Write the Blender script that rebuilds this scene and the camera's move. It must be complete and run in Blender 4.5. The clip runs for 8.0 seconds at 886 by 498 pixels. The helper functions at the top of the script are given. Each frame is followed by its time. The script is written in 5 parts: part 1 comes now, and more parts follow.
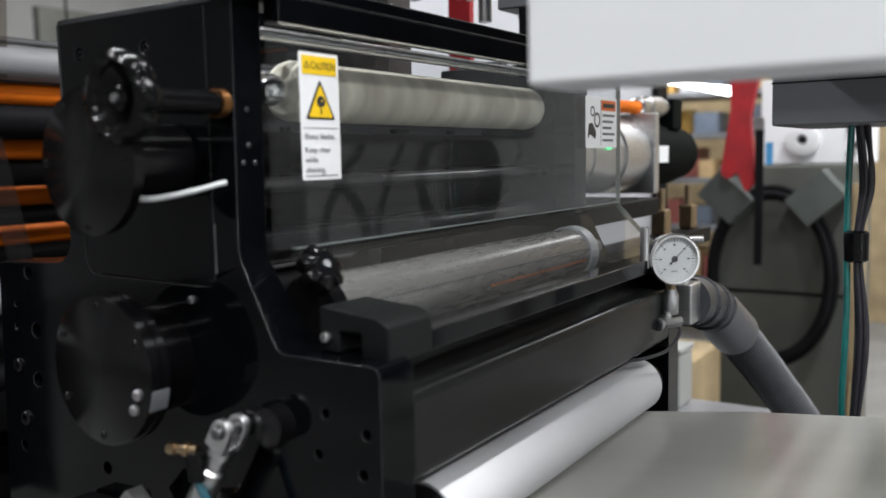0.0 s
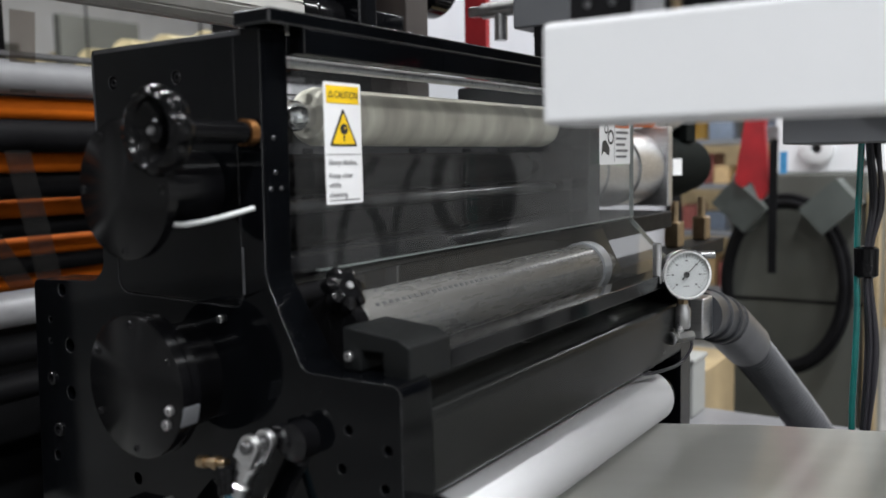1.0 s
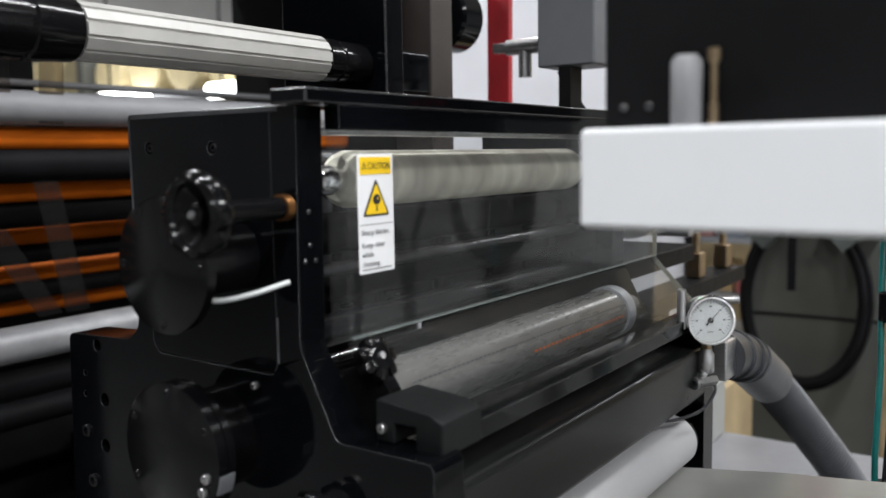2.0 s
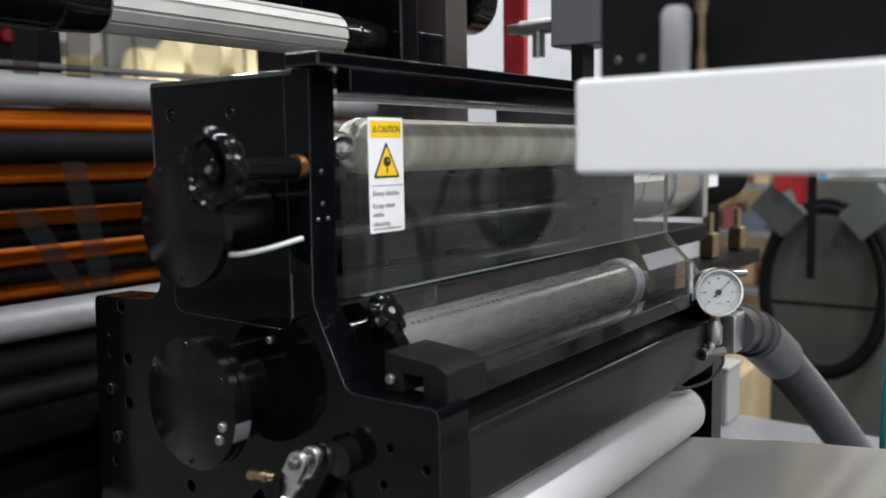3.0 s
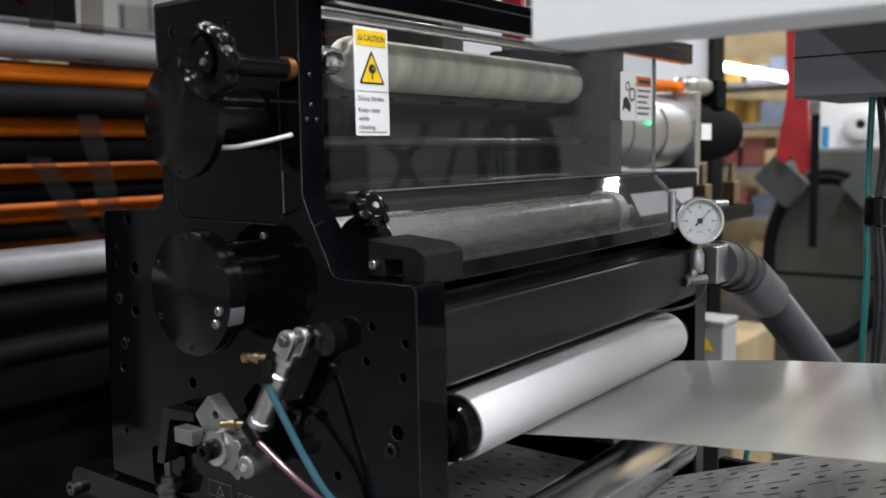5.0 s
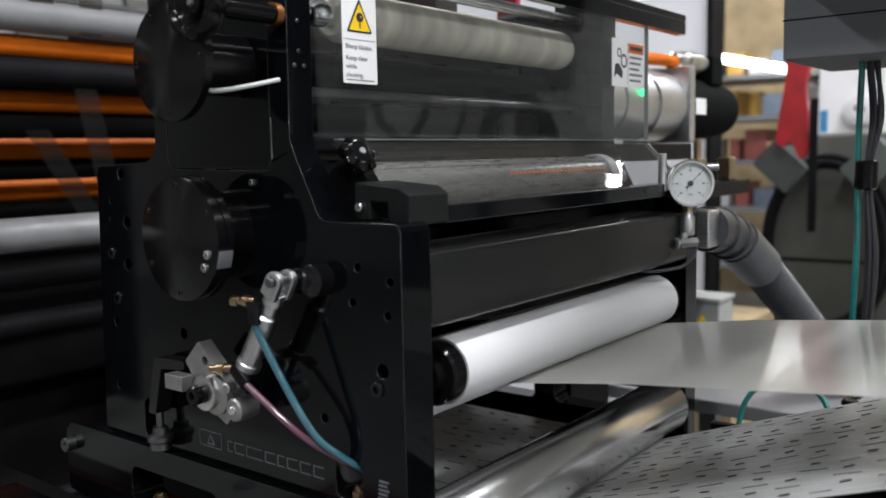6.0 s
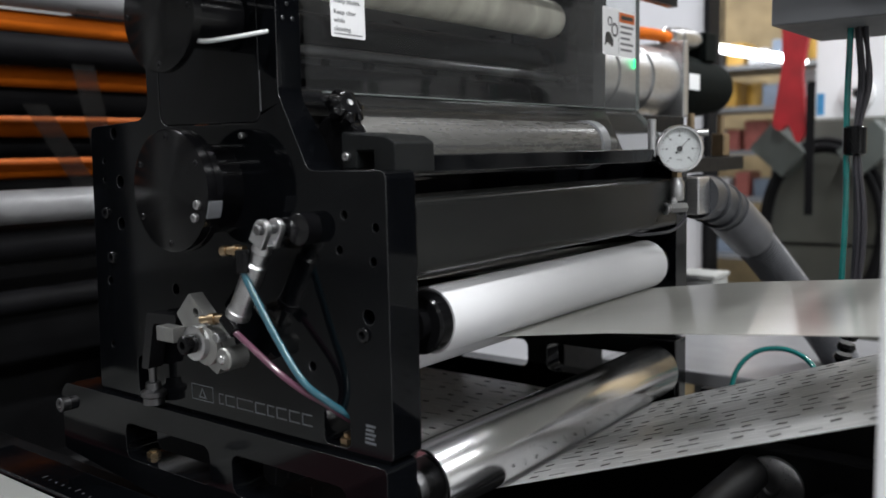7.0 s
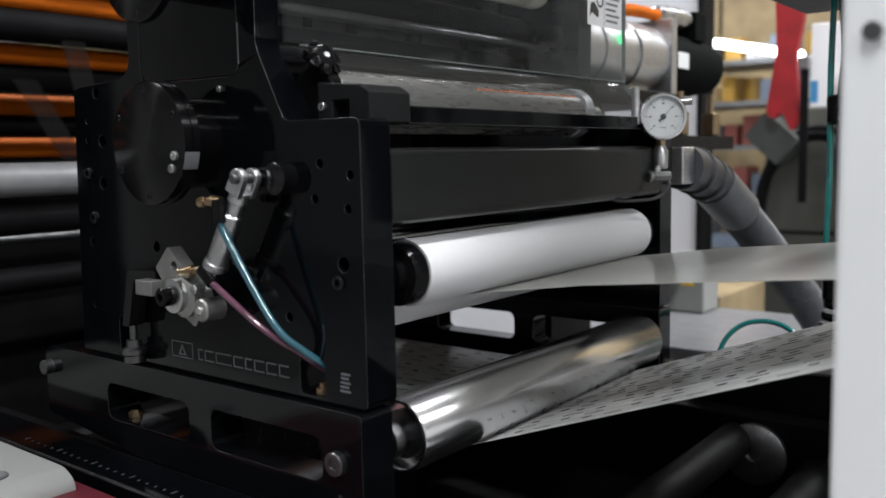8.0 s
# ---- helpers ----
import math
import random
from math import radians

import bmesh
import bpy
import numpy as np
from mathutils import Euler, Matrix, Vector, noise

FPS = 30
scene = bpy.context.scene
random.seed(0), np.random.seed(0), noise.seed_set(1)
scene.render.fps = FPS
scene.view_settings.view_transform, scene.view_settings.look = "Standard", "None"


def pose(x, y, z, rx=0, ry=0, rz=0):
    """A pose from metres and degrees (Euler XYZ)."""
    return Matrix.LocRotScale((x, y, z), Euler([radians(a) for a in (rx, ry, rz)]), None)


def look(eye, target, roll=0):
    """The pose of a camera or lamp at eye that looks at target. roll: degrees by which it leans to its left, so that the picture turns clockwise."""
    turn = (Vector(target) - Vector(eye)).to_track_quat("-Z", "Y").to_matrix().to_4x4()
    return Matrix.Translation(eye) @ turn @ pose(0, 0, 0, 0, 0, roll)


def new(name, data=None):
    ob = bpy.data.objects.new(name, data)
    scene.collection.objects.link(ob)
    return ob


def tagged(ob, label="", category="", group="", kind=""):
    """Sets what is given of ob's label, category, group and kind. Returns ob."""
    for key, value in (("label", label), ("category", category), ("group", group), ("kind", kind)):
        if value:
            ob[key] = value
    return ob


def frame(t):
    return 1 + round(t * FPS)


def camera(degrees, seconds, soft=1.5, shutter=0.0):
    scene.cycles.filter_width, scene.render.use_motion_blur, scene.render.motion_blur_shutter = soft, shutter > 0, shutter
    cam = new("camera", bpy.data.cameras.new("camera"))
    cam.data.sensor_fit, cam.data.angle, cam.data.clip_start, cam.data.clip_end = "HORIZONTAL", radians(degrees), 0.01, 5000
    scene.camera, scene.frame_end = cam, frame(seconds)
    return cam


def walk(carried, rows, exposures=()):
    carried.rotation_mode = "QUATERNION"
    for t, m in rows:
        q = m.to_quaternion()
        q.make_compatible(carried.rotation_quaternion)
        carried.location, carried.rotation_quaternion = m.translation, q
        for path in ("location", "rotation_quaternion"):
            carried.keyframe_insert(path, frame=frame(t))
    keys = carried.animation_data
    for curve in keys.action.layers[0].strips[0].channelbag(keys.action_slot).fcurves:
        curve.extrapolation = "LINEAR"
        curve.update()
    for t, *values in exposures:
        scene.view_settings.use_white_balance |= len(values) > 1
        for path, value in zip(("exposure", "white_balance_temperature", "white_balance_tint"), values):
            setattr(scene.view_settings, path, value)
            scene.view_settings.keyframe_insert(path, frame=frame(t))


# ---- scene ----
cam = camera(53.9, 8.0)
PATH = [
    (0, (0.362, -0.5, 1.214), (-0.72, 1.169, 1.005), -1.2),
    (0.5, (0.36, -0.496, 1.211), (-0.738, 1.163, 1.003), -1.3),
    (1, (0.375, -0.525, 1.234), (-0.735, 1.126, 1.032), -1.2),
    (1.2, (0.364, -0.529, 1.261), (-0.746, 1.122, 1.054), -1.1),
    (2.3, (0.368, -0.537, 1.303), (-0.786, 1.082, 1.086), -1.0),
    (2.5, (0.377, -0.538, 1.293), (-0.789, 1.072, 1.073), -1.0),
    (3, (0.396, -0.555, 1.27), (-0.784, 1.046, 1.053), -1.0),
    (3.5, (0.416, -0.57, 1.245), (-0.772, 1.024, 1.03), -1.0),
    (4, (0.437, -0.577, 1.226), (-0.764, 1.007, 1.009), -1.0),
    (4.5, (0.452, -0.585, 1.203), (-0.756, 0.995, 0.985), -1.1),
    (6, (0.487, -0.59, 1.122), (-0.734, 0.98, 0.908), -1.2),
    (6.5, (0.5, -0.59, 1.096), (-0.724, 0.977, 0.882), -1.2),
    (7, (0.51, -0.594, 1.075), (-0.716, 0.971, 0.857), -1.3),
    (7.5, (0.52, -0.593, 1.049), (-0.708, 0.97, 0.832), -1.3),
    (8, (0.535, -0.586, 1.024), (-0.694, 0.977, 0.811), -1.2),
]
walk(cam, [(t, look(eye, target, roll)) for t, eye, target, roll in PATH])

cam.data.dof.use_dof = True
cam.data.dof.focus_distance = 1.05
cam.data.dof.aperture_fstop = 4.0

# ---- light ----
scene.view_settings.exposure = 0.0
world = bpy.data.worlds.new("world")
scene.world = world
world.use_nodes = True
world.node_tree.nodes["Background"].inputs[0].default_value = (0.75, 0.8, 0.9, 1)
world.node_tree.nodes["Background"].inputs[1].default_value = 0.05

LAMPS = [(x, y, 0) for x in (-2.6, 0.95, 3.6) for y in (-1.5, 1.5)] + [(x, 4.3, 0) for x in (-2.6, 1.75, 3.6)] + [(0.17, 6.15, 90)]
CEIL = 4.2
for lx, ly, turn in LAMPS:
    data = bpy.data.lights.new("tube_light", "AREA")
    data.shape, data.size, data.size_y = "RECTANGLE", 0.16, 0.2 if turn else 1.5
    data.energy, data.color = 24 if turn else 100, (0.96, 0.98, 1.0)
    lamp = new("tube_light", data)
    lamp.location = (lx, ly, CEIL - 0.32)
    lamp.rotation_euler = (0, 0, radians(turn))


# ---- materials ----
def mat(name, base, rough=0.5, metal=0.0, var=0.15, scale=25.0, bump=0.0, bscale=400.0, stretch=(1, 1, 1), rvar=0.08, spec=0.5, coat=0.0, random=0.0):
    m = bpy.data.materials.new(name)
    m.use_nodes = True
    nt = m.node_tree
    b = nt.nodes["Principled BSDF"]
    tc = nt.nodes.new("ShaderNodeTexCoord")
    mp = nt.nodes.new("ShaderNodeMapping")
    mp.inputs["Scale"].default_value = stretch
    nt.links.new(tc.outputs["Object"], mp.inputs["Vector"])
    n1 = nt.nodes.new("ShaderNodeTexNoise")
    n1.inputs["Scale"].default_value, n1.inputs["Detail"].default_value = scale, 6
    nt.links.new(mp.outputs[0], n1.inputs["Vector"])
    ramp = nt.nodes.new("ShaderNodeValToRGB")
    ramp.color_ramp.elements[0].position, ramp.color_ramp.elements[1].position = 0.3, 0.7
    ramp.color_ramp.elements[0].color = (*[c * (1 - var) for c in base], 1)
    ramp.color_ramp.elements[1].color = (*[min(1, c * (1 + var)) for c in base], 1)
    nt.links.new(n1.outputs["Fac"], ramp.inputs[0])
    last = ramp.outputs[0]
    if random:
        oi = nt.nodes.new("ShaderNodeObjectInfo")
        hs = nt.nodes.new("ShaderNodeHueSaturation")
        mr = nt.nodes.new("ShaderNodeMapRange")
        mr.inputs["To Min"].default_value, mr.inputs["To Max"].default_value = 1 - random, 1 + random
        nt.links.new(oi.outputs["Random"], mr.inputs["Value"])
        nt.links.new(mr.outputs[0], hs.inputs["Value"])
        nt.links.new(last, hs.inputs["Color"])
        last = hs.outputs[0]
    nt.links.new(last, b.inputs["Base Color"])
    n2 = nt.nodes.new("ShaderNodeTexNoise")
    n2.inputs["Scale"].default_value, n2.inputs["Detail"].default_value = scale * 5, 4
    nt.links.new(mp.outputs[0], n2.inputs["Vector"])
    mr = nt.nodes.new("ShaderNodeMapRange")
    mr.inputs["To Min"].default_value, mr.inputs["To Max"].default_value = max(0.02, rough - rvar), min(1, rough + rvar)
    nt.links.new(n2.outputs["Fac"], mr.inputs["Value"])
    nt.links.new(mr.outputs[0], b.inputs["Roughness"])
    b.inputs["Metallic"].default_value = metal
    b.inputs["Specular IOR Level"].default_value = spec
    b.inputs["Coat Weight"].default_value = coat
    if bump:
        n3 = nt.nodes.new("ShaderNodeTexNoise")
        n3.inputs["Scale"].default_value, n3.inputs["Detail"].default_value = bscale, 3
        nt.links.new(mp.outputs[0], n3.inputs["Vector"])
        bp = nt.nodes.new("ShaderNodeBump")
        bp.inputs["Strength"].default_value, bp.inputs["Distance"].default_value = bump, 0.001
        nt.links.new(n3.outputs["Fac"], bp.inputs["Height"])
        nt.links.new(bp.outputs[0], b.inputs["Normal"])
    return m


def clear(name, tint, gloss=0.02, ior=1.45, haze=0.0, hazecol=(0.7, 0.7, 0.7)):
    """Thin clear sheet: transparent, with a Fresnel gloss and a little scattering haze."""
    m = bpy.data.materials.new(name)
    m.use_nodes = True
    nt = m.node_tree
    out = nt.nodes["Material Output"]
    nt.nodes.remove(nt.nodes["Principled BSDF"])
    tr = nt.nodes.new("ShaderNodeBsdfTransparent")
    tr.inputs[0].default_value = (*tint, 1)
    gl = nt.nodes.new("ShaderNodeBsdfGlossy")
    gl.inputs["Roughness"].default_value = gloss
    df = nt.nodes.new("ShaderNodeBsdfDiffuse")
    df.inputs[0].default_value = (*hazecol, 1)
    nz = nt.nodes.new("ShaderNodeTexNoise")
    nz.inputs["Scale"].default_value, nz.inputs["Detail"].default_value = 6, 2
    mr = nt.nodes.new("ShaderNodeMapRange")
    mr.inputs["To Min"].default_value, mr.inputs["To Max"].default_value = haze * 0.6, haze * 1.4
    nt.links.new(nz.outputs["Fac"], mr.inputs["Value"])
    m1 = nt.nodes.new("ShaderNodeMixShader")
    nt.links.new(mr.outputs[0], m1.inputs[0])
    nt.links.new(tr.outputs[0], m1.inputs[1])
    nt.links.new(df.outputs[0], m1.inputs[2])
    lw = nt.nodes.new("ShaderNodeLayerWeight")
    lw.inputs[0].default_value = 0.5
    pw = nt.nodes.new("ShaderNodeMath")
    pw.operation = "POWER"
    pw.inputs[1].default_value = 5.0
    nt.links.new(lw.outputs["Facing"], pw.inputs[0])
    fr = nt.nodes.new("ShaderNodeMapRange")
    fr.inputs["To Min"].default_value = ((ior - 1) / (ior + 1)) ** 2
    nt.links.new(pw.outputs[0], fr.inputs["Value"])
    m2 = nt.nodes.new("ShaderNodeMixShader")
    nt.links.new(fr.outputs[0], m2.inputs[0])
    nt.links.new(m1.outputs[0], m2.inputs[1])
    nt.links.new(gl.outputs[0], m2.inputs[2])
    nt.links.new(m2.outputs[0], out.inputs["Surface"])
    return m


def glow(name, color, strength):
    m = bpy.data.materials.new(name)
    m.use_nodes = True
    b = m.node_tree.nodes["Principled BSDF"]
    b.inputs["Base Color"].default_value = (*color, 1)
    b.inputs["Emission Color"].default_value = (*color, 1)
    b.inputs["Emission Strength"].default_value = strength
    return m


ANOD = mat("black_anodised", (0.0022, 0.0025, 0.0032), 0.085, 0.0, 0.25, 9, 0.0, 900, rvar=0.03, spec=0.2)
ANOD2 = mat("black_anodised_turned", (0.006, 0.006, 0.007), 0.22, 0.0, 0.3, 20, 0.0, 700, rvar=0.05, spec=0.36)


def turned(name, base, rough, spec):
    """Lathe-turned black metal: grooves run round the y axis and stretch the highlights."""
    m = mat(name, base, rough, 0.0, 0.3, 20, 0.0, 700, rvar=0.03, spec=spec)
    nt = m.node_tree
    tg = nt.nodes.new("ShaderNodeTangent")
    tg.direction_type, tg.axis = "RADIAL", "Y"
    b = nt.nodes["Principled BSDF"]
    nt.links.new(tg.outputs[0], b.inputs["Tangent"])
    b.inputs["Anisotropic"].default_value = 0.85
    b.inputs["Anisotropic Rotation"].default_value = 0.25
    return m


TURNED = turned("black_turned_face", (0.0028, 0.0028, 0.0034), 0.22, 0.28)
BEAM = mat("dark_grey_beam", (0.0085, 0.009, 0.0088), 0.26, 0.0, 0.2, 8, 0.0, 600, rvar=0.03, spec=0.32)
BLKPL = mat("black_plastic", (0.0045, 0.0045, 0.005), 0.14, 0, 0.2, 40, 0.03, 300, rvar=0.05, spec=0.17)
DULL = mat("dull_black", (0.0045, 0.0045, 0.005), 0.5, 0, 0.3, 12, 0.05, 200, spec=0.12)
GREYBLK = mat("dark_grey_block", (0.0058, 0.0066, 0.007), 0.42, 0, 0.3, 30, 0.1, 500, spec=0.22)
STEEL = mat("machined_steel", (0.55, 0.55, 0.56), 0.3, 1.0, 0.15, 60, 0.1, 500)
ALU = mat("machined_aluminium", (0.62, 0.62, 0.63), 0.34, 1.0, 0.1, 50, 0.1, 900, stretch=(1, 1, 6))
DARKALU = mat("dull_aluminium", (0.34, 0.34, 0.33), 0.42, 0.9, 0.12, 40, 0.08, 700)
CHROME = mat("chrome", (0.82, 0.82, 0.83), 0.2, 1.0, 0.02, 14, 0.0, stretch=(1, 0.05, 1), rvar=0.05)
BRASS = mat("brass", (0.36, 0.27, 0.17), 0.34, 1.0, 0.15, 60)
BRONZE = mat("bronze_bush", (0.24, 0.11, 0.04), 0.4, 1.0, 0.15, 60)
DARKST = mat("dark_steel", (0.16, 0.16, 0.165), 0.36, 1.0, 0.2, 20, 0.05)
ROLLW = mat("white_roller_sleeve", (0.64, 0.64, 0.655), 0.8, 0, 0.03, 6, 0.05, 300)
CREAM = mat("cream_foam_roller", (0.80, 0.72, 0.61), 0.75, 0, 0.34, 16, 0.2, 120, stretch=(0.6, 1.6, 0.6))
PRINTC = mat("printed_sleeve", (0.16, 0.157, 0.15), 0.28, 0.25, 0.2, 30, 0.0, 200, stretch=(1, 0.15, 1))
WHITEP = mat("white_powder_coat", (0.76, 0.77, 0.79), 0.45, 0, 0.03, 5, 0.1, 900)
PAPER = mat("white_label", (0.78, 0.78, 0.79), 0.45, 0, 0.03, 30)
YELLOW = mat("label_yellow", (0.85, 0.55, 0.01), 0.45, 0, 0.05, 30)
ORANGEL = mat("label_orange", (0.62, 0.13, 0.02), 0.45, 0, 0.1, 60)
INK = mat("black_ink", (0.02, 0.02, 0.022), 0.5, 0, 0.1, 50)
PALEINK = mat("pale_ink", (0.10, 0.10, 0.11), 0.5, 0, 0.2, 50)
# Grey of the worn plate edges, with the light on them in the colour.
EDGE = mat("worn_lit_edge", (0.045, 0.046, 0.05), 0.35, 0.2, 0.5, 30)
# Worn bevels, paler than the plate so edge highlights sit partly in the colour.
TRIM = mat("worn_edge_glint", (0.016, 0.0165, 0.018), 0.24, 0.0, 0.6, 40, rvar=0.1, spec=0.7)
GREYINK = mat("grey_ink", (0.12, 0.12, 0.13), 0.5, 0, 0.2, 50)
LOGO = mat("engraved_mark", (0.10, 0.108, 0.12), 0.5, 0, 0.15, 80)
FILM = mat("silver_film", (0.55, 0.55, 0.525), 0.13, 0.0, 0.06, 3, 0.04, 30, stretch=(1, 8, 1), rvar=0.06)
PWEB = mat("printed_film", (0.86, 0.86, 0.86), 0.26, 0.0, 0.08, 4, 0.03, 40, stretch=(1, 8, 1), spec=0.25)
DIAL = mat("dial_white", (0.75, 0.76, 0.77), 0.4, 0, 0.02, 40)
HOSE = mat("grey_hose", (0.058, 0.060, 0.068), 0.45, 0, 0.15, 20, 0.05)
HOSED = mat("dark_grey_cuff", (0.040, 0.042, 0.048), 0.4, 0, 0.15, 20)
CUFF = mat("pale_grey_cuff", (0.10, 0.102, 0.11), 0.35, 0, 0.12, 20)
TEAL = mat("teal_tube", (0.01, 0.16, 0.15), 0.2, 0, 0.15, 40, coat=0.4)
BLUET = mat("blue_tube", (0.03, 0.11, 0.15), 0.18, 0, 0.15, 40, coat=0.5)
PINKT = mat("purple_tube", (0.12, 0.045, 0.075), 0.18, 0, 0.15, 40, coat=0.5)
CABLE = mat("white_cable", (0.6, 0.62, 0.62), 0.4, 0, 0.05, 40)
GREYC = mat("grey_cable", (0.03, 0.028, 0.035), 0.4, 0, 0.15, 40)
GREYBX = mat("grey_paint", (0.12, 0.125, 0.135), 0.5, 0, 0.06, 10, 0.08, 500)
GREYCAB = mat("grey_green_cabinet", (0.085, 0.088, 0.078), 0.5, 0, 0.12, 4, 0.05, 300)
ORANGE = mat("orange_sleeve", (0.55, 0.12, 0.006), 0.7, 0, 0.15, 12, 0.05, 200, spec=0.1)
RUBBER = mat("black_rubber", (0.006, 0.006, 0.007), 0.6, 0, 0.3, 10, 0.02, 100, spec=0.1)
GREYROLL = mat("grey_roller", (0.24, 0.24, 0.25), 0.5, 0, 0.1, 12)
SHAFTW = mat("milky_grey_plastic", (0.42, 0.41, 0.39), 0.45, 0, 0.12, 14)
RED = mat("red_strap", (0.30, 0.007, 0.012), 0.65, 0, 0.25, 14, 0.3, 80)
MAROON = mat("maroon_paint", (0.10, 0.012, 0.02), 0.45, 0, 0.15, 10)
BROWN = mat("brown_steel", (0.035, 0.028, 0.025), 0.5, 0, 0.3, 8)
TAN = mat("tan_board", (0.33, 0.25, 0.14), 0.7, 0, 0.25, 6, 0.1, 60)
CREAMB = mat("cream_roll_stock", (0.62, 0.52, 0.30), 0.6, 0, 0.2, 5, 0.05, random=0.25)
WALLM = mat("wall_paint", (0.50, 0.50, 0.50), 0.8, 0, 0.1, 1.5)
FLOORM = mat("concrete_floor", (0.19, 0.19, 0.187), 0.45, 0, 0.25, 2.5, 0.2, 40)
CEILM = mat("ceiling_deck", (0.42, 0.40, 0.37), 0.8, 0, 0.15, 2)
LIGHTGREY = mat("light_grey_panel", (0.66, 0.66, 0.70), 0.5, 0, 0.06, 4)
COVERG = mat("grey_white_cover", (0.30, 0.305, 0.295), 0.5, 0, 0.05, 6, 0.05, 500)
HOOKM = mat("hook_grey", (0.075, 0.085, 0.08), 0.5, 0, 0.1, 15)
SILVER = mat("satin_silver_sleeve", (0.29, 0.29, 0.30), 0.38, 0.15, 0.2, 18, 0.05)
BACKP = mat("brushed_back_panel", (0.03, 0.03, 0.032), 0.3, 0.2, 0.35, 7, 0.0, 300, stretch=(1, 0.4, 3))


def translucent(m, color, share):
    """Thin film: part of the light passes through and scatters."""
    nt = m.node_tree
    tr = nt.nodes.new("ShaderNodeBsdfTranslucent")
    tr.inputs[0].default_value = (*color, 1)
    mx = nt.nodes.new("ShaderNodeMixShader")
    mx.inputs[0].default_value = share
    nt.links.new(nt.nodes["Principled BSDF"].outputs[0], mx.inputs[1])
    nt.links.new(tr.outputs[0], mx.inputs[2])
    nt.links.new(mx.outputs[0], nt.nodes["Material Output"].inputs["Surface"])


translucent(FILM, (0.85, 0.85, 0.82), 0.4)
translucent(PWEB, (0.9, 0.9, 0.9), 0.4)
TABLEM = mat("table_laminate", (0.19, 0.19, 0.20), 0.35, 0, 0.06, 6)
MOTORM = mat("motor_black", (0.005, 0.0065, 0.006), 0.7, 0, 0.15, 20, spec=0.03)
TUBE = glow("tube_glow", (0.97, 0.98, 1.0), 14)
# Glow for a green lamp's reflections on the drive metal.
GREEN = glow("green_gleam", (0.05, 1.0, 0.35), 2.5)
ACRYL = clear("clear_acrylic", (0.94, 0.95, 0.95), 0.015, 1.49, 0.012)
ACEDGE = mat("acrylic_edge", (0.16, 0.18, 0.175), 0.3, 0, 0.1, 60)
RINGG = mat("translucent_grey_ring", (0.30, 0.31, 0.33), 0.35, 0, 0.1, 40)
STRIPF = clear("clear_film_strip", (0.72, 0.69, 0.66), 0.2, 1.15, 0.015, (0.4, 0.4, 0.4))


# ---- mesh helpers ----
def thing(name, at, label, category, group="", kind=""):
    e = new(name)
    e.empty_display_size = 0.05
    e.location = at
    return tagged(e, label, category, group, kind)


def finish(ob, material, bevel=0.0, smooth=True):
    me = ob.data
    me.materials.append(material)
    if smooth:
        me.polygons.foreach_set("use_smooth", [True] * len(me.polygons))
        me.set_sharp_from_angle(angle=radians(38))
    if bevel:
        md = ob.modifiers.new("bevel", "BEVEL")
        md.width, md.segments, md.limit_method, md.angle_limit = bevel, 2, "ANGLE", radians(40)
        md.harden_normals = True
        if material is ANOD:
            me.materials.append(TRIM)
            md.material = 1
    return ob


def part(name, bm, material, parent, label="", bevel=0.0, smooth=True):
    """One mesh object, built in world coordinates, under a thing or under a part."""
    bmesh.ops.recalc_face_normals(bm, faces=bm.faces)
    me = bpy.data.meshes.new(name)
    bm.to_mesh(me)
    bm.free()
    ob = new(name, me)
    finish(ob, material, bevel, smooth)
    ob.parent = parent
    if parent.parent is None:
        ob.matrix_parent_inverse = Matrix.Translation(-Vector(parent.location))
    return tagged(ob, label) if label else ob


def solo(name, bm, material, label, category, group="", kind="", bevel=0.0):
    bmesh.ops.recalc_face_normals(bm, faces=bm.faces)
    me = bpy.data.meshes.new(name)
    bm.to_mesh(me)
    bm.free()
    return tagged(finish(new(name, me), material, bevel), label, category, group, kind)


def B():
    return bmesh.new()


def box(bm, x0, x1, y0, y1, z0, z1, m=None):
    vs = [bm.verts.new((x, y, z)) for x in (x0, x1) for y in (y0, y1) for z in (z0, z1)]
    for f in ((0, 1, 3, 2), (4, 6, 7, 5), (0, 4, 5, 1), (2, 3, 7, 6), (0, 2, 6, 4), (1, 5, 7, 3)):
        bm.faces.new([vs[i] for i in f])
    if m is not None:
        bmesh.ops.transform(bm, matrix=m, verts=vs)
    return bm


def lathe(bm, prof, m, seg=40, close=True):
    """Revolve a profile of (along, radius) about local z, placed by m."""
    rings = []
    for a, r in prof:
        if r < 1e-6:
            rings.append([bm.verts.new(m @ Vector((0, 0, a)))])
        else:
            rings.append([bm.verts.new(m @ Vector((r * math.cos(k * 2 * math.pi / seg), r * math.sin(k * 2 * math.pi / seg), a))) for k in range(seg)])
    for a, b in zip(rings, rings[1:]):
        for k in range(seg):
            k2 = (k + 1) % seg
            q = [a[k % len(a)], a[k2 % len(a)], b[k2 % len(b)], b[k % len(b)]]
            q = list(dict.fromkeys(q))
            if len(q) > 2:
                bm.faces.new(q)
    if close:
        for r in (rings[0], rings[-1]):
            if len(r) > 2:
                bm.faces.new(r)
    return bm


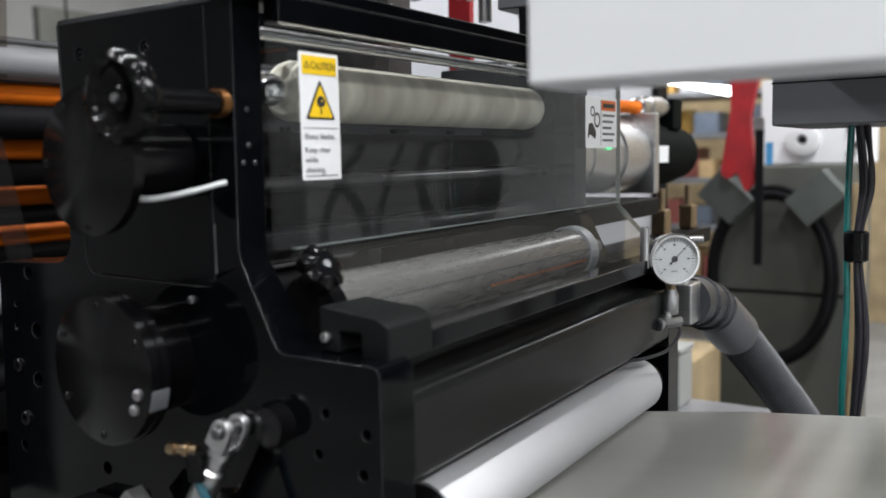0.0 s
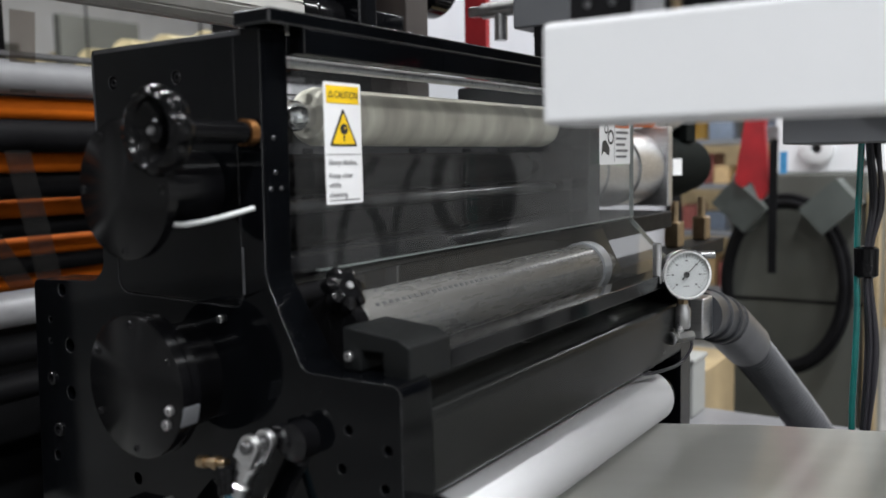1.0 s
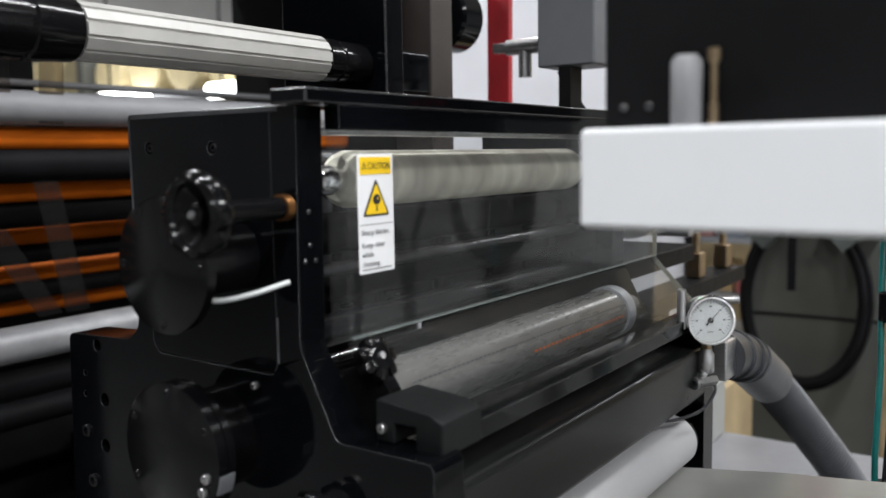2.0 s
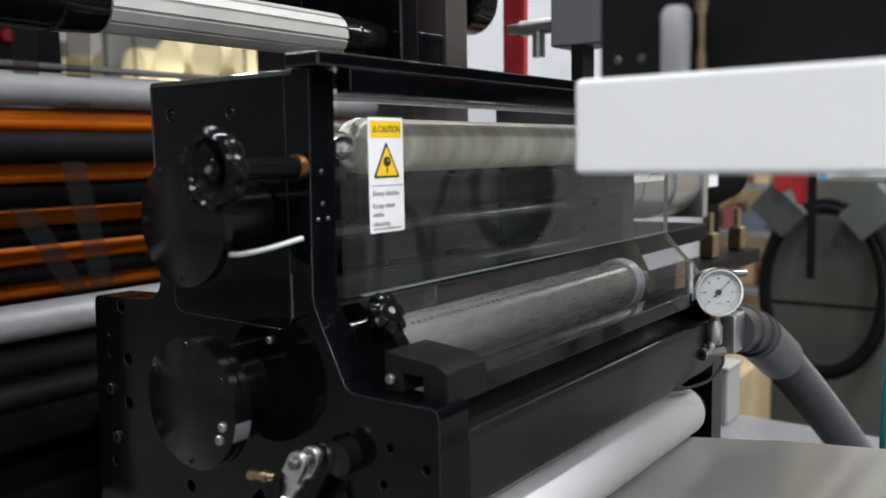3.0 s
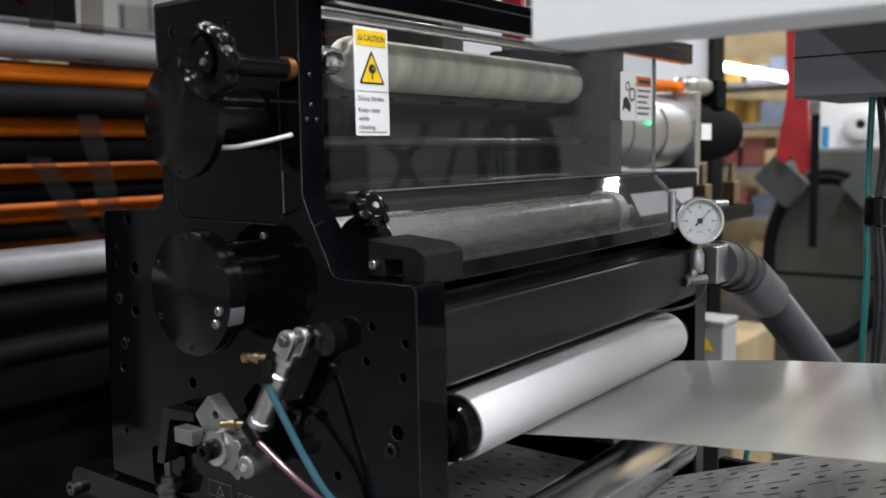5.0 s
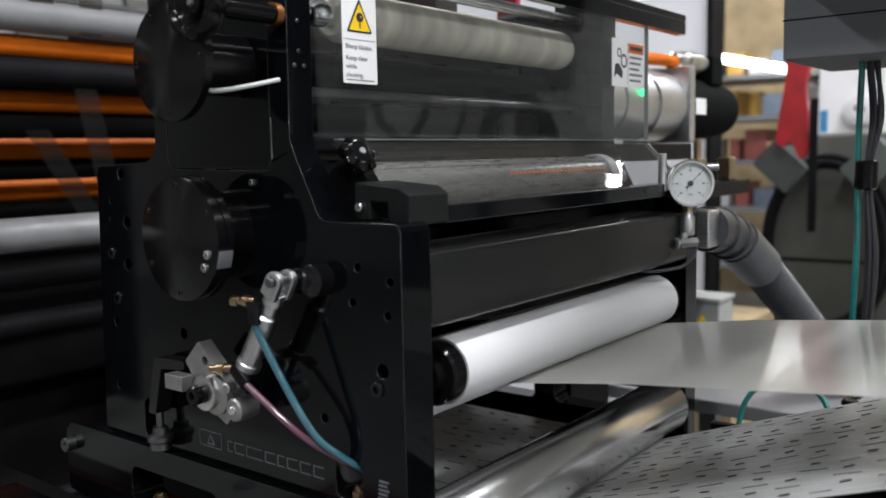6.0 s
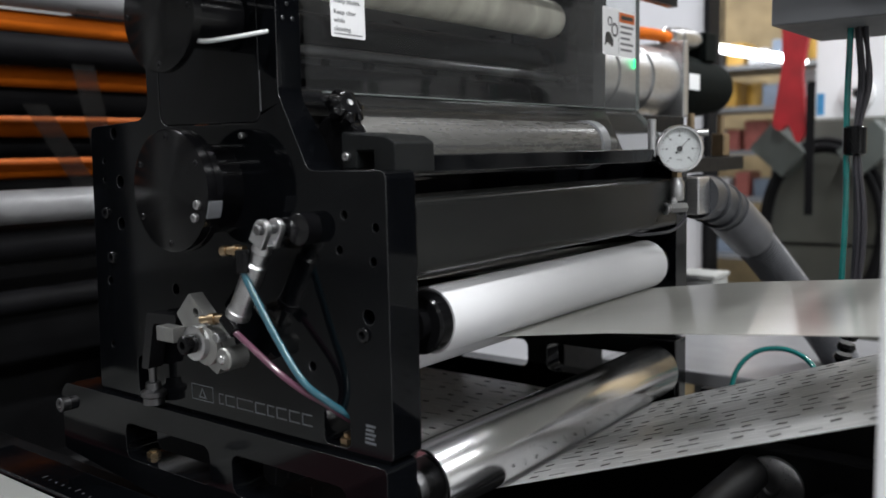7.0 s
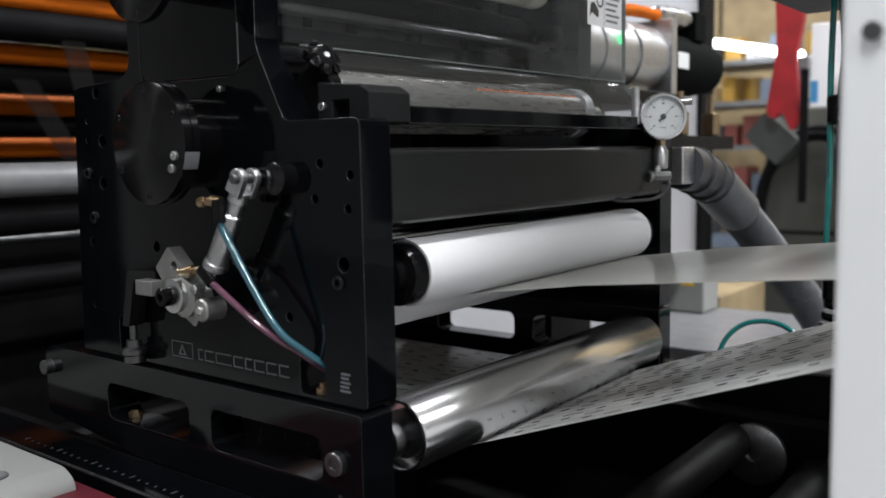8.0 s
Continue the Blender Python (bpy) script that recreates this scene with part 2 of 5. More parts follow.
def lobed(bm, prof, m, lobes, amp, seg=84):
    """Like lathe, with the radius waved into lobes."""
    rings = []
    for a, r, k in prof:
        ring = []
        for i in range(seg):
            t = 2 * math.pi * i / seg
            q = r + k * amp * (abs(math.cos(lobes * t / 2)) * 2 - 1)
            ring.append(bm.verts.new(m @ Vector((q * math.cos(t), q * math.sin(t), a))))
        rings.append(ring)
    for a, b in zip(rings, rings[1:]):
        for i in range(seg):
            bm.faces.new((a[i], a[(i + 1) % seg], b[(i + 1) % seg], b[i]))
    return bm, rings


def along(p0, p1):
    """Pose whose local z runs from p0 towards p1."""
    d = Vector(p1) - Vector(p0)
    return Matrix.Translation(p0) @ d.to_track_quat("Z", "Y").to_matrix().to_4x4()


def yaxis(x, z, y=0.0):
    return Matrix.Translation((x, y, z)) @ Matrix.Rotation(radians(-90), 4, "X")


def cyl(bm, p0, p1, r, seg=24, r2=None, ch=0.0):
    d = (Vector(p1) - Vector(p0)).length
    r2 = r if r2 is None else r2
    if ch:
        prof = [(0, r - ch), (ch, r), (d - ch, r2), (d, r2 - ch)]
    else:
        prof = [(0, r), (d, r2)]
    return lathe(bm, prof, along(p0, p1), seg)


def smooth_path(pts, n=8):
    pts = [Vector(p) for p in pts]
    q = [pts[0] * 2 - pts[1]] + pts + [pts[-1] * 2 - pts[-2]]
    out = []
    for i in range(1, len(q) - 2):
        a, b, c, d = q[i - 1:i + 3]
        for k in range(n):
            t = k / n
            out.append(0.5 * ((2 * b) + (c - a) * t + (2 * a - 5 * b + 4 * c - d) * t * t + (3 * b - a - 3 * c + d) * t ** 3))
    return out + [pts[-1]]


def tube(bm, pts, r, seg=10, n=8, closed=False):
    ps = smooth_path(pts, n) if n else [Vector(p) for p in pts]
    if closed:
        ps = ps[:-1]
    rings, up = [], Vector((0.13, 0.31, 0.94)).normalized()
    for i, p in enumerate(ps):
        d = ps[(i + 1) % len(ps)] - ps[i - 1] if closed else ps[min(i + 1, len(ps) - 1)] - ps[max(i - 1, 0)]
        d.normalize()
        u = (up - d * up.dot(d)).normalized()
        v = d.cross(u)
        up = u
        rings.append([bm.verts.new(p + (u * math.cos(k * 2 * math.pi / seg) + v * math.sin(k * 2 * math.pi / seg)) * r) for k in range(seg)])
    pairs = list(zip(rings, rings[1:])) + ([(rings[-1], rings[0])] if closed else [])
    for a, b in pairs:
        for k in range(seg):
            bm.faces.new((a[k], a[(k + 1) % seg], b[(k + 1) % seg], b[k]))
    if not closed:
        bm.faces.new(rings[0])
        bm.faces.new(rings[-1])
    return bm


def ring_pts(cx, cz, r, n=16):
    return [(cx + r * math.cos(k * 2 * math.pi / n), cz + r * math.sin(k * 2 * math.pi / n)) for k in range(n)]


def rrect(x0, x1, z0, z1, r, n=4):
    out = []
    for cx, cz, a0 in ((x1 - r, z1 - r, 0), (x0 + r, z1 - r, 90), (x0 + r, z0 + r, 180), (x1 - r, z0 + r, 270)):
        for k in range(n + 1):
            a = radians(a0 + 90 * k / n)
            out.append((cx + r * math.cos(a), cz + r * math.sin(a)))
    return out


def rounded(pts, rad, n=4):
    """Outline with every corner rounded by at most rad."""
    out = []
    for i, p in enumerate(pts):
        a, b, c = Vector(pts[i - 1]), Vector(p), Vector(pts[(i + 1) % len(pts)])
        r = min(rad, (a - b).length * 0.45, (c - b).length * 0.45)
        s, e = b + (a - b).normalized() * r, b + (c - b).normalized() * r
        for k in range(n + 1):
            t = k / n
            out.append(tuple((1 - t) ** 2 * s + 2 * t * (1 - t) * b + t * t * e))
    return out


def prism(bm, outline, holes, y0, y1, m=None):
    """A plate in the xz plane from y0 to y1, with holes through it."""
    made = []
    for y in (y0, y1):
        loops, edges = [], []
        for lp in [outline, *holes]:
            vs = [bm.verts.new((x, y, z)) for x, z in lp]
            made += vs
            loops.append(vs)
            edges += [bm.edges.new((vs[i - 1], vs[i])) for i in range(len(vs))]
        bmesh.ops.triangle_fill(bm, use_beauty=True, use_dissolve=False, edges=edges)
        if y == y0:
            first = loops
    for la, lb in zip(first, loops):
        for i in range(len(la)):
            bm.faces.new((la[i - 1], la[i], lb[i], lb[i - 1]))
    if m is not None:
        bmesh.ops.transform(bm, matrix=m, verts=made)
    return bm


def text_bm(words, size):
    """Flat letters in the xz plane, reading along x, base line at z=0."""
    cu = bpy.data.curves.new("letters", "FONT")
    cu.body, cu.size, cu.extrude = words, size, 0.0001
    tmp = bpy.data.objects.new("letters", cu)
    scene.collection.objects.link(tmp)
    bpy.context.view_layer.update()
    me = bpy.data.meshes.new_from_object(tmp)
    bpy.data.objects.remove(tmp)
    bm = B()
    bm.from_mesh(me)
    bpy.data.meshes.remove(me)
    bmesh.ops.rotate(bm, verts=bm.verts, cent=(0, 0, 0), matrix=Matrix.Rotation(radians(90), 3, "X"))
    return bm


def cap_screw(parent, x, y, z, r=0.006, h=0.004, material=None, direction=(0, -1, 0), name="cap_screw"):
    """Socket head screw whose head stands h proud in the given direction."""
    bm = B()
    p = Vector((x, y, z))
    d = Vector(direction)
    lathe(bm, [(-0.002, r), (h - 0.0008, r), (h, r - 0.0008), (h, r * 0.55), (h - 0.003, r * 0.5), (h - 0.003, 0)], along(p, p + d), 18)
    return part(name, bm, material or ANOD2, parent)


# ---- room ----
def room():
    bm = B()
    box(bm, -7, 6, -6, 9, -0.1, 0)
    solo("floor", bm, FLOORM, "grey sealed concrete factory floor", "floor", kind="structure")
    bm = B()
    box(bm, -7, 6, -6, 9, CEIL, CEIL + 0.2)
    solo("ceiling", bm, CEILM, "tan corrugated roof deck of the workshop", "ceiling", kind="structure")
    for nm, q in (("wall_north", (-7.2, 6.2, 9, 9.2)), ("wall_south", (-7.2, 6.2, -6.2, -6)), ("wall_west", (-7.2, -7, -6, 9)), ("wall_east", (6, 6.2, -6, 9))):
        bm = B()
        box(bm, *q, 0, CEIL)
        solo(nm, bm, WALLM, "plain light grey workshop wall", "wall", kind="structure")
    for lx, ly, turn in LAMPS:
        m = Matrix.Translation((lx, ly, 0)) @ Matrix.Rotation(radians(turn), 4, "Z")
        e = thing("ceiling_light", (lx, ly, CEIL), "white fluorescent tube light hung under the roof", "ceiling light", "ceiling lights")
        bm = B()
        half = 0.11 if turn else 0.76
        box(bm, -0.09, 0.09, -half - 0.04, half + 0.04, CEIL - 0.28, CEIL - 0.22, m)
        part("housing", bm, WHITEP, e, bevel=0.01)
        for dx in (-0.045, 0.045):
            bm = B()
            cyl(bm, m @ Vector((dx, -half, CEIL - 0.295)), m @ Vector((dx, half, CEIL - 0.295)), 0.014, 12)
            part("tube", bm, TUBE, e)
        for dy in (-half * 0.8, half * 0.8):
            bm = B()
            cyl(bm, m @ Vector((0, dy, CEIL - 0.22)), m @ Vector((0, dy, CEIL)), 0.004, 6)
            part("hanger", bm, STEEL, e)


room()


# ---- the converting station ----
PX = -0.020   # right faces of the side plates
Y0, Y1 = 0.042, 0.655   # inner faces of the two side plates
LOWER = rounded([(-0.522, 0.7835), (-0.508, 1.117), (-0.400, 1.121), (-0.384, 1.135), (-0.384, 1.200), (-0.361, 1.200), (-0.361, 1.121), (-0.352, 1.1125), (-0.195, 1.110), (-0.187, 1.118), (-0.187, 1.380), (-0.156, 1.380), (-0.160, 1.138), (-0.121, 1.061), (PX, 1.061), (PX, 0.7835)], 0.009)
LOWER = list(dict.fromkeys((x, min(z, 1.347)) for x, z in LOWER))
UPPER = rounded([(-0.384, 1.347), (-0.1876, 1.347), (-0.1876, 1.119), (-0.195, 1.1115), (-0.351, 1.114), (-0.3595, 1.1225), (-0.3595, 1.2015), (-0.384, 1.2015)], 0.004, 2)
POST = 0.032   # depth of the upright post under the top bar
HOLES = [(-0.458, 1.108, 0.0065), (-0.450, 1.050, 0.0075), (-0.453, 0.999, 0.0075), (-0.485, 0.926, 0.0055), (-0.488, 0.845, 0.004), (-0.349, 0.926, 0.0065), (-0.046, 0.923, 0.0075), (-0.125, 0.865, 0.005), (-0.074, 1.019, 0.0045), (-0.034, 1.008, 0.0045), (-0.082, 0.985, 0.0045), (-0.038, 0.976, 0.0045), (-0.484, 1.052, 0.003), (-0.482, 1.075, 0.003)]
SLOTS = [rrect(-0.436, -0.402, 0.7885, 0.838, 0.010), rrect(-0.112, -0.076, 0.7885, 0.826, 0.006)]
BASE = rounded([(-0.605, 0.690), (-0.605, 0.770), (-0.592, 0.782), (PX, 0.782), (PX, 0.640), (-0.12, 0.640), (-0.30, 0.660)], 0.006)
CUTS = [rrect(-0.456, -0.289, 0.706, 0.752, 0.012), rrect(-0.250, -0.074, 0.706, 0.752, 0.012)]


def station():
    st = thing("converting_station", (-0.25, 0.35, 0.64), "black anodised web converting station with clear guard", "machine")
    # near plates
    bm = prism(B(), LOWER, [ring_pts(x, z, r) for x, z, r in HOLES] + SLOTS, 0.0, Y0)
    for v in bm.verts:
        if v.co.y > 0.02 and v.co.z > 1.10 and v.co.x > -0.19:
            v.co.y = POST
    near = part("side_plate", bm, ANOD, st, "black anodised side plate with drilled holes", bevel=0.0035)
    bm = prism(B(), UPPER, [ring_pts(-0.353, 1.314, 0.006), ring_pts(-0.262, 1.313, 0.006)], 0.0, POST)
    up = part("upper_side_plate", bm, ANOD, st, "removable upper bearing plate", bevel=0.0007)
    # thin pale strips paint the light caught along the top and left edges
    for q in ((-0.379, -0.178, 1.3425, 1.3465), (-0.3835, -0.3805, 1.206, 1.3424)):
        part("edge_highlight", box(B(), q[0], q[1], -0.0005, 0.0004, q[2], q[3]), EDGE, up, "grey strip painting the lit, worn plate edge")
    bm = prism(B(), BASE, CUTS, -0.010, 0.034)
    base = part("base_plate", bm, ANOD, st, "black base plate with two rounded windows", bevel=0.003)
    for x, z in ((-0.353, 1.314), (-0.262, 1.313)):
        cap_screw(up, x, 0.005, z, 0.0045, 0.004)
    for x, z, r in ((-0.484, 1.011, 0.007), (-0.477, 0.956, 0.0075), (-0.053, 0.905, 0.0075)):
        cap_screw(near, x, 0.0, z, r, 0.003)
    cap_screw(near, -0.217, 0.0, 1.098, 0.0035, 0.004, STEEL)
    cap_screw(base, -0.591, -0.010, 0.754, 0.0095, 0.012, DARKST)
    cap_screw(base, -0.052, -0.010, 0.731, 0.012, 0.008, DARKST)
    cap_screw(base, -0.05, -0.010, 0.694, 0.005, 0.002)
    for x, z in ((-0.432, 0.712), (-0.083, 0.712)):
        bm = B()
        lathe(bm, [(0, 0.0085), (0.006, 0.0085), (0.006, 0.005), (0.009, 0.005)], Matrix.Translation((x, 0.012, 0.7062)), 6)
        part("hex_nut", bm, BRASS, base, "yellow zinc hex nut")
    part("hex_nut", lathe(B(), [(0, 0.0085), (0.006, 0.0085), (0.006, 0.005), (0.011, 0.005)], Matrix.Translation((-0.090, 0.012, 0.7888)), 6), BRASS, near, "yellow zinc hex nut")
    # far plates
    bm = prism(B(), LOWER, [], Y1, Y1 + 0.040)
    part("side_plate", bm, ANOD, st, bevel=0.0016)
    bm = prism(B(), UPPER, [], Y1, Y1 + 0.042)
    part("upper_side_plate", bm, ANOD, st, bevel=0.002)
    farbase = [(-0.605, 0.640), (-0.605, 0.782), (PX, 0.782), (PX, 0.640)]
    bm = prism(B(), farbase, CUTS, Y1, Y1 + 0.040)
    part("base_plate", bm, ANOD, st, bevel=0.002)
    # beam with a rounded top edge
    bm = prism(B(), rounded([(-0.020, 0.957), (-0.020, 1.0325), (-0.100, 1.0325), (-0.100, 0.957)], 0.011, 6), [], Y0 + 0.001, Y1 - 0.001)
    part("cross_beam", bm, BEAM, st, "dark grey cross beam with rounded top edge", bevel=0.001)
    # top bar
    part("top_bar", box(B(), -0.178, -0.1365, -0.008, 0.93, 1.3475, 1.3605), ANOD, st, "black top bar over the guard pane", bevel=0.002)
    part("header_bar", box(B(), -0.1545, -0.1372, 0.0335, 0.93, 1.326, 1.3473), ANOD, st, bevel=0.0006)
    # lower bearing cap
    m = yaxis(-0.266, 1.043)
    bm = lathe(B(), [(-0.060, 0), (-0.060, 0.061), (-0.0585, 0.0635), (-0.050, 0.0635), (-0.0495, 0.0625), (-0.048, 0.0625), (-0.0475, 0.064), (-0.040, 0.064), (-0.0395, 0.048), (0.0, 0.048)], m, 96)
    capp = part("bearing_cap", bm, TURNED, st, "turned black bearing cap with rim bolts")
    for k in range(6):
        a = radians(30 + 60 * k)
        if k != 5:
            cap_screw(capp, -0.266 + 0.055 * math.cos(a), -0.060, 1.043 + 0.055 * math.sin(a), 0.0035, 0.001)
    for x, z in ((-0.2165, 1.0295), (-0.2215, 1.0165)):
        cap_screw(capp, x, -0.060, z, 0.0045, 0.004, STEEL, name="pointer_screw")
    bm = B()
    ends = []
    for k in range(7):
        a = radians(-9 - 2.6 * k)
        ring = [bm.verts.new((-0.266 + r * math.cos(a), y, 1.043 + r * math.sin(a))) for r, y in ((0.0641, -0.0585), (0.0655, -0.0585), (0.0655, -0.042), (0.0641, -0.042))]
        if ends:
            for q in range(4):
                bm.faces.new((ends[-1][q], ends[-1][(q + 1) % 4], ring[(q + 1) % 4], ring[q]))
        ends.append(ring)
    bm.faces.new(ends[0])
    bm.faces.new(ends[-1])
    part("pointer_tab", bm, GREYBX, capp, "bare metal index tab")
    # upper bearing cap
    m = yaxis(-0.231, 1.216)
    bm = lathe(B(), [(-0.086, 0), (-0.086, 0.055), (-0.0845, 0.057), (-0.076, 0.057), (-0.0755, 0.030), (-0.066, 0.030), (-0.066, 0.0335), (-0.058, 0.0335), (-0.0575, 0.031), (-0.004, 0.031)], m, 72)
    cap2 = part("bearing_cap", bm, TURNED, st)
    for a in (180, 270, 0, 60, 120):
        cap_screw(cap2, -0.231 + 0.050 * math.cos(radians(a)), -0.086, 1.216 + 0.050 * math.sin(radians(a)), 0.0035, 0.001)
    # handwheel on its shaft
    hx, hz, hy = -0.168, 1.2605, -0.098
    bm, rings = lobed(B(), [(-0.004, 0.0225, 0), (-0.0075, 0.0240, 0), (-0.0095, 0.0262, 0.2), (-0.0085, 0.0295, 0.6), (-0.005, 0.0322, 1), (0.002, 0.0330, 1), (0.008, 0.0318, 1), (0.0115, 0.029, 0.7), (0.0120, 0.022, 0), (-0.004, 0.0225, 0)], yaxis(hx, hz, hy), 8, 0.0016, 160)
    wheel = part("handwheel", bm, BLKPL, st, "black scalloped plastic handwheel")
    bm = lathe(B(), [(-0.004, 0), (-0.004, 0.006), (-0.002, 0.009), (0.012, 0.009)], yaxis(hx, hz, hy), 24)
    part("hub", bm, BLKPL, wheel)
    part("dish", lathe(B(), [(0.009, 0.0085), (0.0035, 0.0160), (-0.0035, 0.0224), (0.0005, 0.0224), (0.0075, 0.0165), (0.012, 0.0085)], yaxis(hx, hz, hy), 48, False), BLKPL, wheel)
    bm = lathe(B(), [(-0.0065, 0), (-0.0065, 0.0028), (-0.004, 0.0034)], yaxis(hx, hz, hy), 12)
    part("hub_screw", bm, STEEL, wheel)
    bm = lathe(B(), [(0.004, 0.0095), (0.088, 0.0095)], yaxis(hx, hz, hy), 24)
    part("wheel_shaft", bm, BLKPL, st)
    bm = lathe(B(), [(0.087, 0.0098), (0.087, 0.0116), (0.0955, 0.0116)], yaxis(hx, hz, hy), 32)
    part("bush", bm, BRONZE, st, "bronze bush round the shaft")
    # sensor lead
    bm = tube(B(), [(-0.205, -0.060, 1.196), (-0.200, -0.066, 1.189), (-0.188, -0.060, 1.187), (-0.172, -0.040, 1.191), (-0.160, -0.010, 1.198)], 0.0022, 10)
    part("sensor_lead", bm, CABLE, st, "thin white sensor cable")
    bm = box(B(), -0.1868, -0.1856, -0.0005, 0.0003, 1.122, 1.163)
    part("scribe_line", bm, GREYINK, near)
    # inspection window bolts on the frame edge
    for y, z in ((0.014, 1.256), (0.015, 1.227), (0.009, 1.213), (0.022, 1.213)):
        cap_screw(near, -0.1565 - 0.004 * (1.347 - z) / 0.209, y, z, 0.0022, 0.0015, DARKST, (1, 0, 0))
    # rollers behind the guard
    bm = lathe(B(), [(0.122, 0.010), (0.122, 0.022), (0.126, 0.027), (0.133, 0.0290), (0.615, 0.0290), (0.624, 0.027), (0.630, 0.021), (0.630, 0.010)], yaxis(-0.218, 1.280), 48)
    r = part("foam_roller", bm, CREAM, st, "worn cream foam roller")
    bm = lathe(B(), [(0.033, 0.006), (0.086, 0.006), (0.088, 0.0105), (0.095, 0.0145), (0.106, 0.0150), (0.1215, 0.0130)], yaxis(-0.218, 1.280), 32)
    part("roller_journal", bm, CHROME, r)
    bm = lathe(B(), [(0.6305, 0.012), (0.6545, 0.012)], yaxis(-0.218, 1.280), 24)
    part("roller_journal", bm, CHROME, r)
    for x, z, rr, mm in ((-0.262, 1.222, 0.022, DULL), (-0.215, 1.192, 0.007, DARKST), (-0.285, 1.165, 0.022, RUBBER), (-0.205, 1.135, 0.016, ANOD2), (-0.300, 1.300, 0.010, DARKST)):
        bm = lathe(B(), [(0.0425, rr * 0.5), (0.06, rr * 0.5), (0.06, rr), (0.635, rr), (0.635, rr * 0.5), (0.6545, rr * 0.5)], yaxis(x, z), 32)
        part("idler_roller", bm, mm, st)
    for z, x in ((1.328, -0.20), (1.335, -0.25)):
        bm = lathe(B(), [(0.0425, 0.005), (0.6545, 0.005)], yaxis(x, z), 12)
        part("tie_rod", bm, STEEL, st)
    # added back panel that closes the interior behind the rollers
    bm = box(B(), -0.335, -0.310, 0.045, 0.652, 1.10, 1.300)
    part("back_rail", bm, BACKP, st, "added satin metal back panel", bevel=0.002)
    # dark rods stand in for shapes mirrored in the guard pane
    for y, r in ((0.19, 0.006), (0.27, 0.008), (0.40, 0.012), (0.52, 0.006)):
        part("reflection_rod", cyl(B(), (-0.290, y, 1.115), (-0.290, y + 0.01, 1.25), r, 14), RUBBER, st)
    # guard: upright and sloping acrylic panes
    bm = box(B(), -0.1445, -0.1385, 0.024, 0.775, 1.141, 1.3258)
    pane = part("guard_pane", bm, ACRYL, st, "clear acrylic guard pane", smooth=False)
    m = Matrix.Translation((-0.1415, 0.0, 1.139)) @ Matrix.Rotation(radians(46), 4, "Y")
    bm = box(B(), 0.0, 0.102, 0.046, 0.775, -0.006, 0.0, m)
    pane2 = part("guard_pane", bm, ACRYL, st, "sloping clear acrylic guard pane", smooth=False)
    for p_ in (pane, pane2):
        p_.visible_shadow = False
    bm = box(B(), -0.1448, -0.1382, 0.046, 0.7752, 1.1395, 1.1408)
    part("pane_edge", bm, ACEDGE, pane)
    bm = box(B(), -0.1448, -0.1382, 0.7752, 0.7764, 1.1408, 1.3255)
    part("pane_edge", bm, ACEDGE, pane)
    bm = box(B(), 0.0, 0.102, 0.7752, 0.7764, -0.0062, 0.0002, m)
    part("pane_edge", bm, ACEDGE, pane2)
    # guard knob
    kp, kd = Vector((-0.138, 0.054, 1.112)), Vector((0.86, -0.10, 0.50)).normalized()
    km = along(kp, kp + kd)
    bm, rings = lobed(B(), [(0.0, 0.006, 0), (0.014, 0.006, 0), (0.014, 0.014, 0.4), (0.018, 0.0185, 1), (0.028, 0.0185, 1), (0.032, 0.013, 0.5)], km, 7, 0.003)
    bm.faces.new(rings[-1])
    knob = part("clamp_knob", bm, BLKPL, st, "black seven-lobed clamp knob")
    bm = cyl(B(), kp + kd * 0.032, kp + kd * 0.0335, 0.0035, 12)
    part("knob_screw", bm, STEEL, knob)
    # guard support bar and its end blocks
    bm = box(B(), -0.062, -0.030, 0.0825, Y1 + 0.10, 1.056, 1.0745)
    part("guard_bar", bm, ANOD, st, bevel=0.0015)
    bm = prism(B(), [(-0.102, 1.0615), (-0.082, 1.0615), (-0.082, 1.079), (-0.060, 1.079), (-0.060, 1.057), (-0.033, 1.057), (-0.033, 1.086), (-0.045, 1.093), (-0.102, 1.098)], [], 0.022, 0.082, Matrix.Translation((0.006, 0, 0)))
    blk = part("end_block", bm, GREYBLK, st, "dark grey hook-shaped end block", bevel=0.002)
    cap_screw(blk, -0.088, 0.022, 1.074, 0.0045, 0.004, STEEL)
    # white vacuum roller
    m = yaxis(-0.049, 0.904)
    bm = lathe(B(), [(0.094, 0.0315), (0.093, 0.0345), (0.095, 0.0355), (0.608, 0.0355), (0.610, 0.0345), (0.610, 0.029)], m, 64)
    wr = part("white_roller", bm, ROLLW, st, "matte white covered roller")
    bm = lathe(B(), [(0.0425, 0.014), (0.062, 0.014), (0.062, 0.019), (0.074, 0.019), (0.074, 0.030), (0.077, 0.0325), (0.0925, 0.0325)], m, 48)
    part("end_cap", bm, BLKPL, wr)
    bm = lathe(B(), [(0.6105, 0.031), (0.624, 0.031), (0.624, 0.014), (0.6545, 0.014)], m, 48)
    part("end_cap", bm, BLKPL, wr)
    bm = lathe(B(), [(0.0425, 0.012), (0.050, 0.012), (0.050, 0.028), (0.645, 0.028), (0.645, 0.012), (0.6545, 0.012)], yaxis(-0.108, 0.864), 40)
    part("guide_roller", bm, ROLLW, st, "pale grey guide roller")
    # chrome roller
    m = yaxis(-0.048, 0.736)
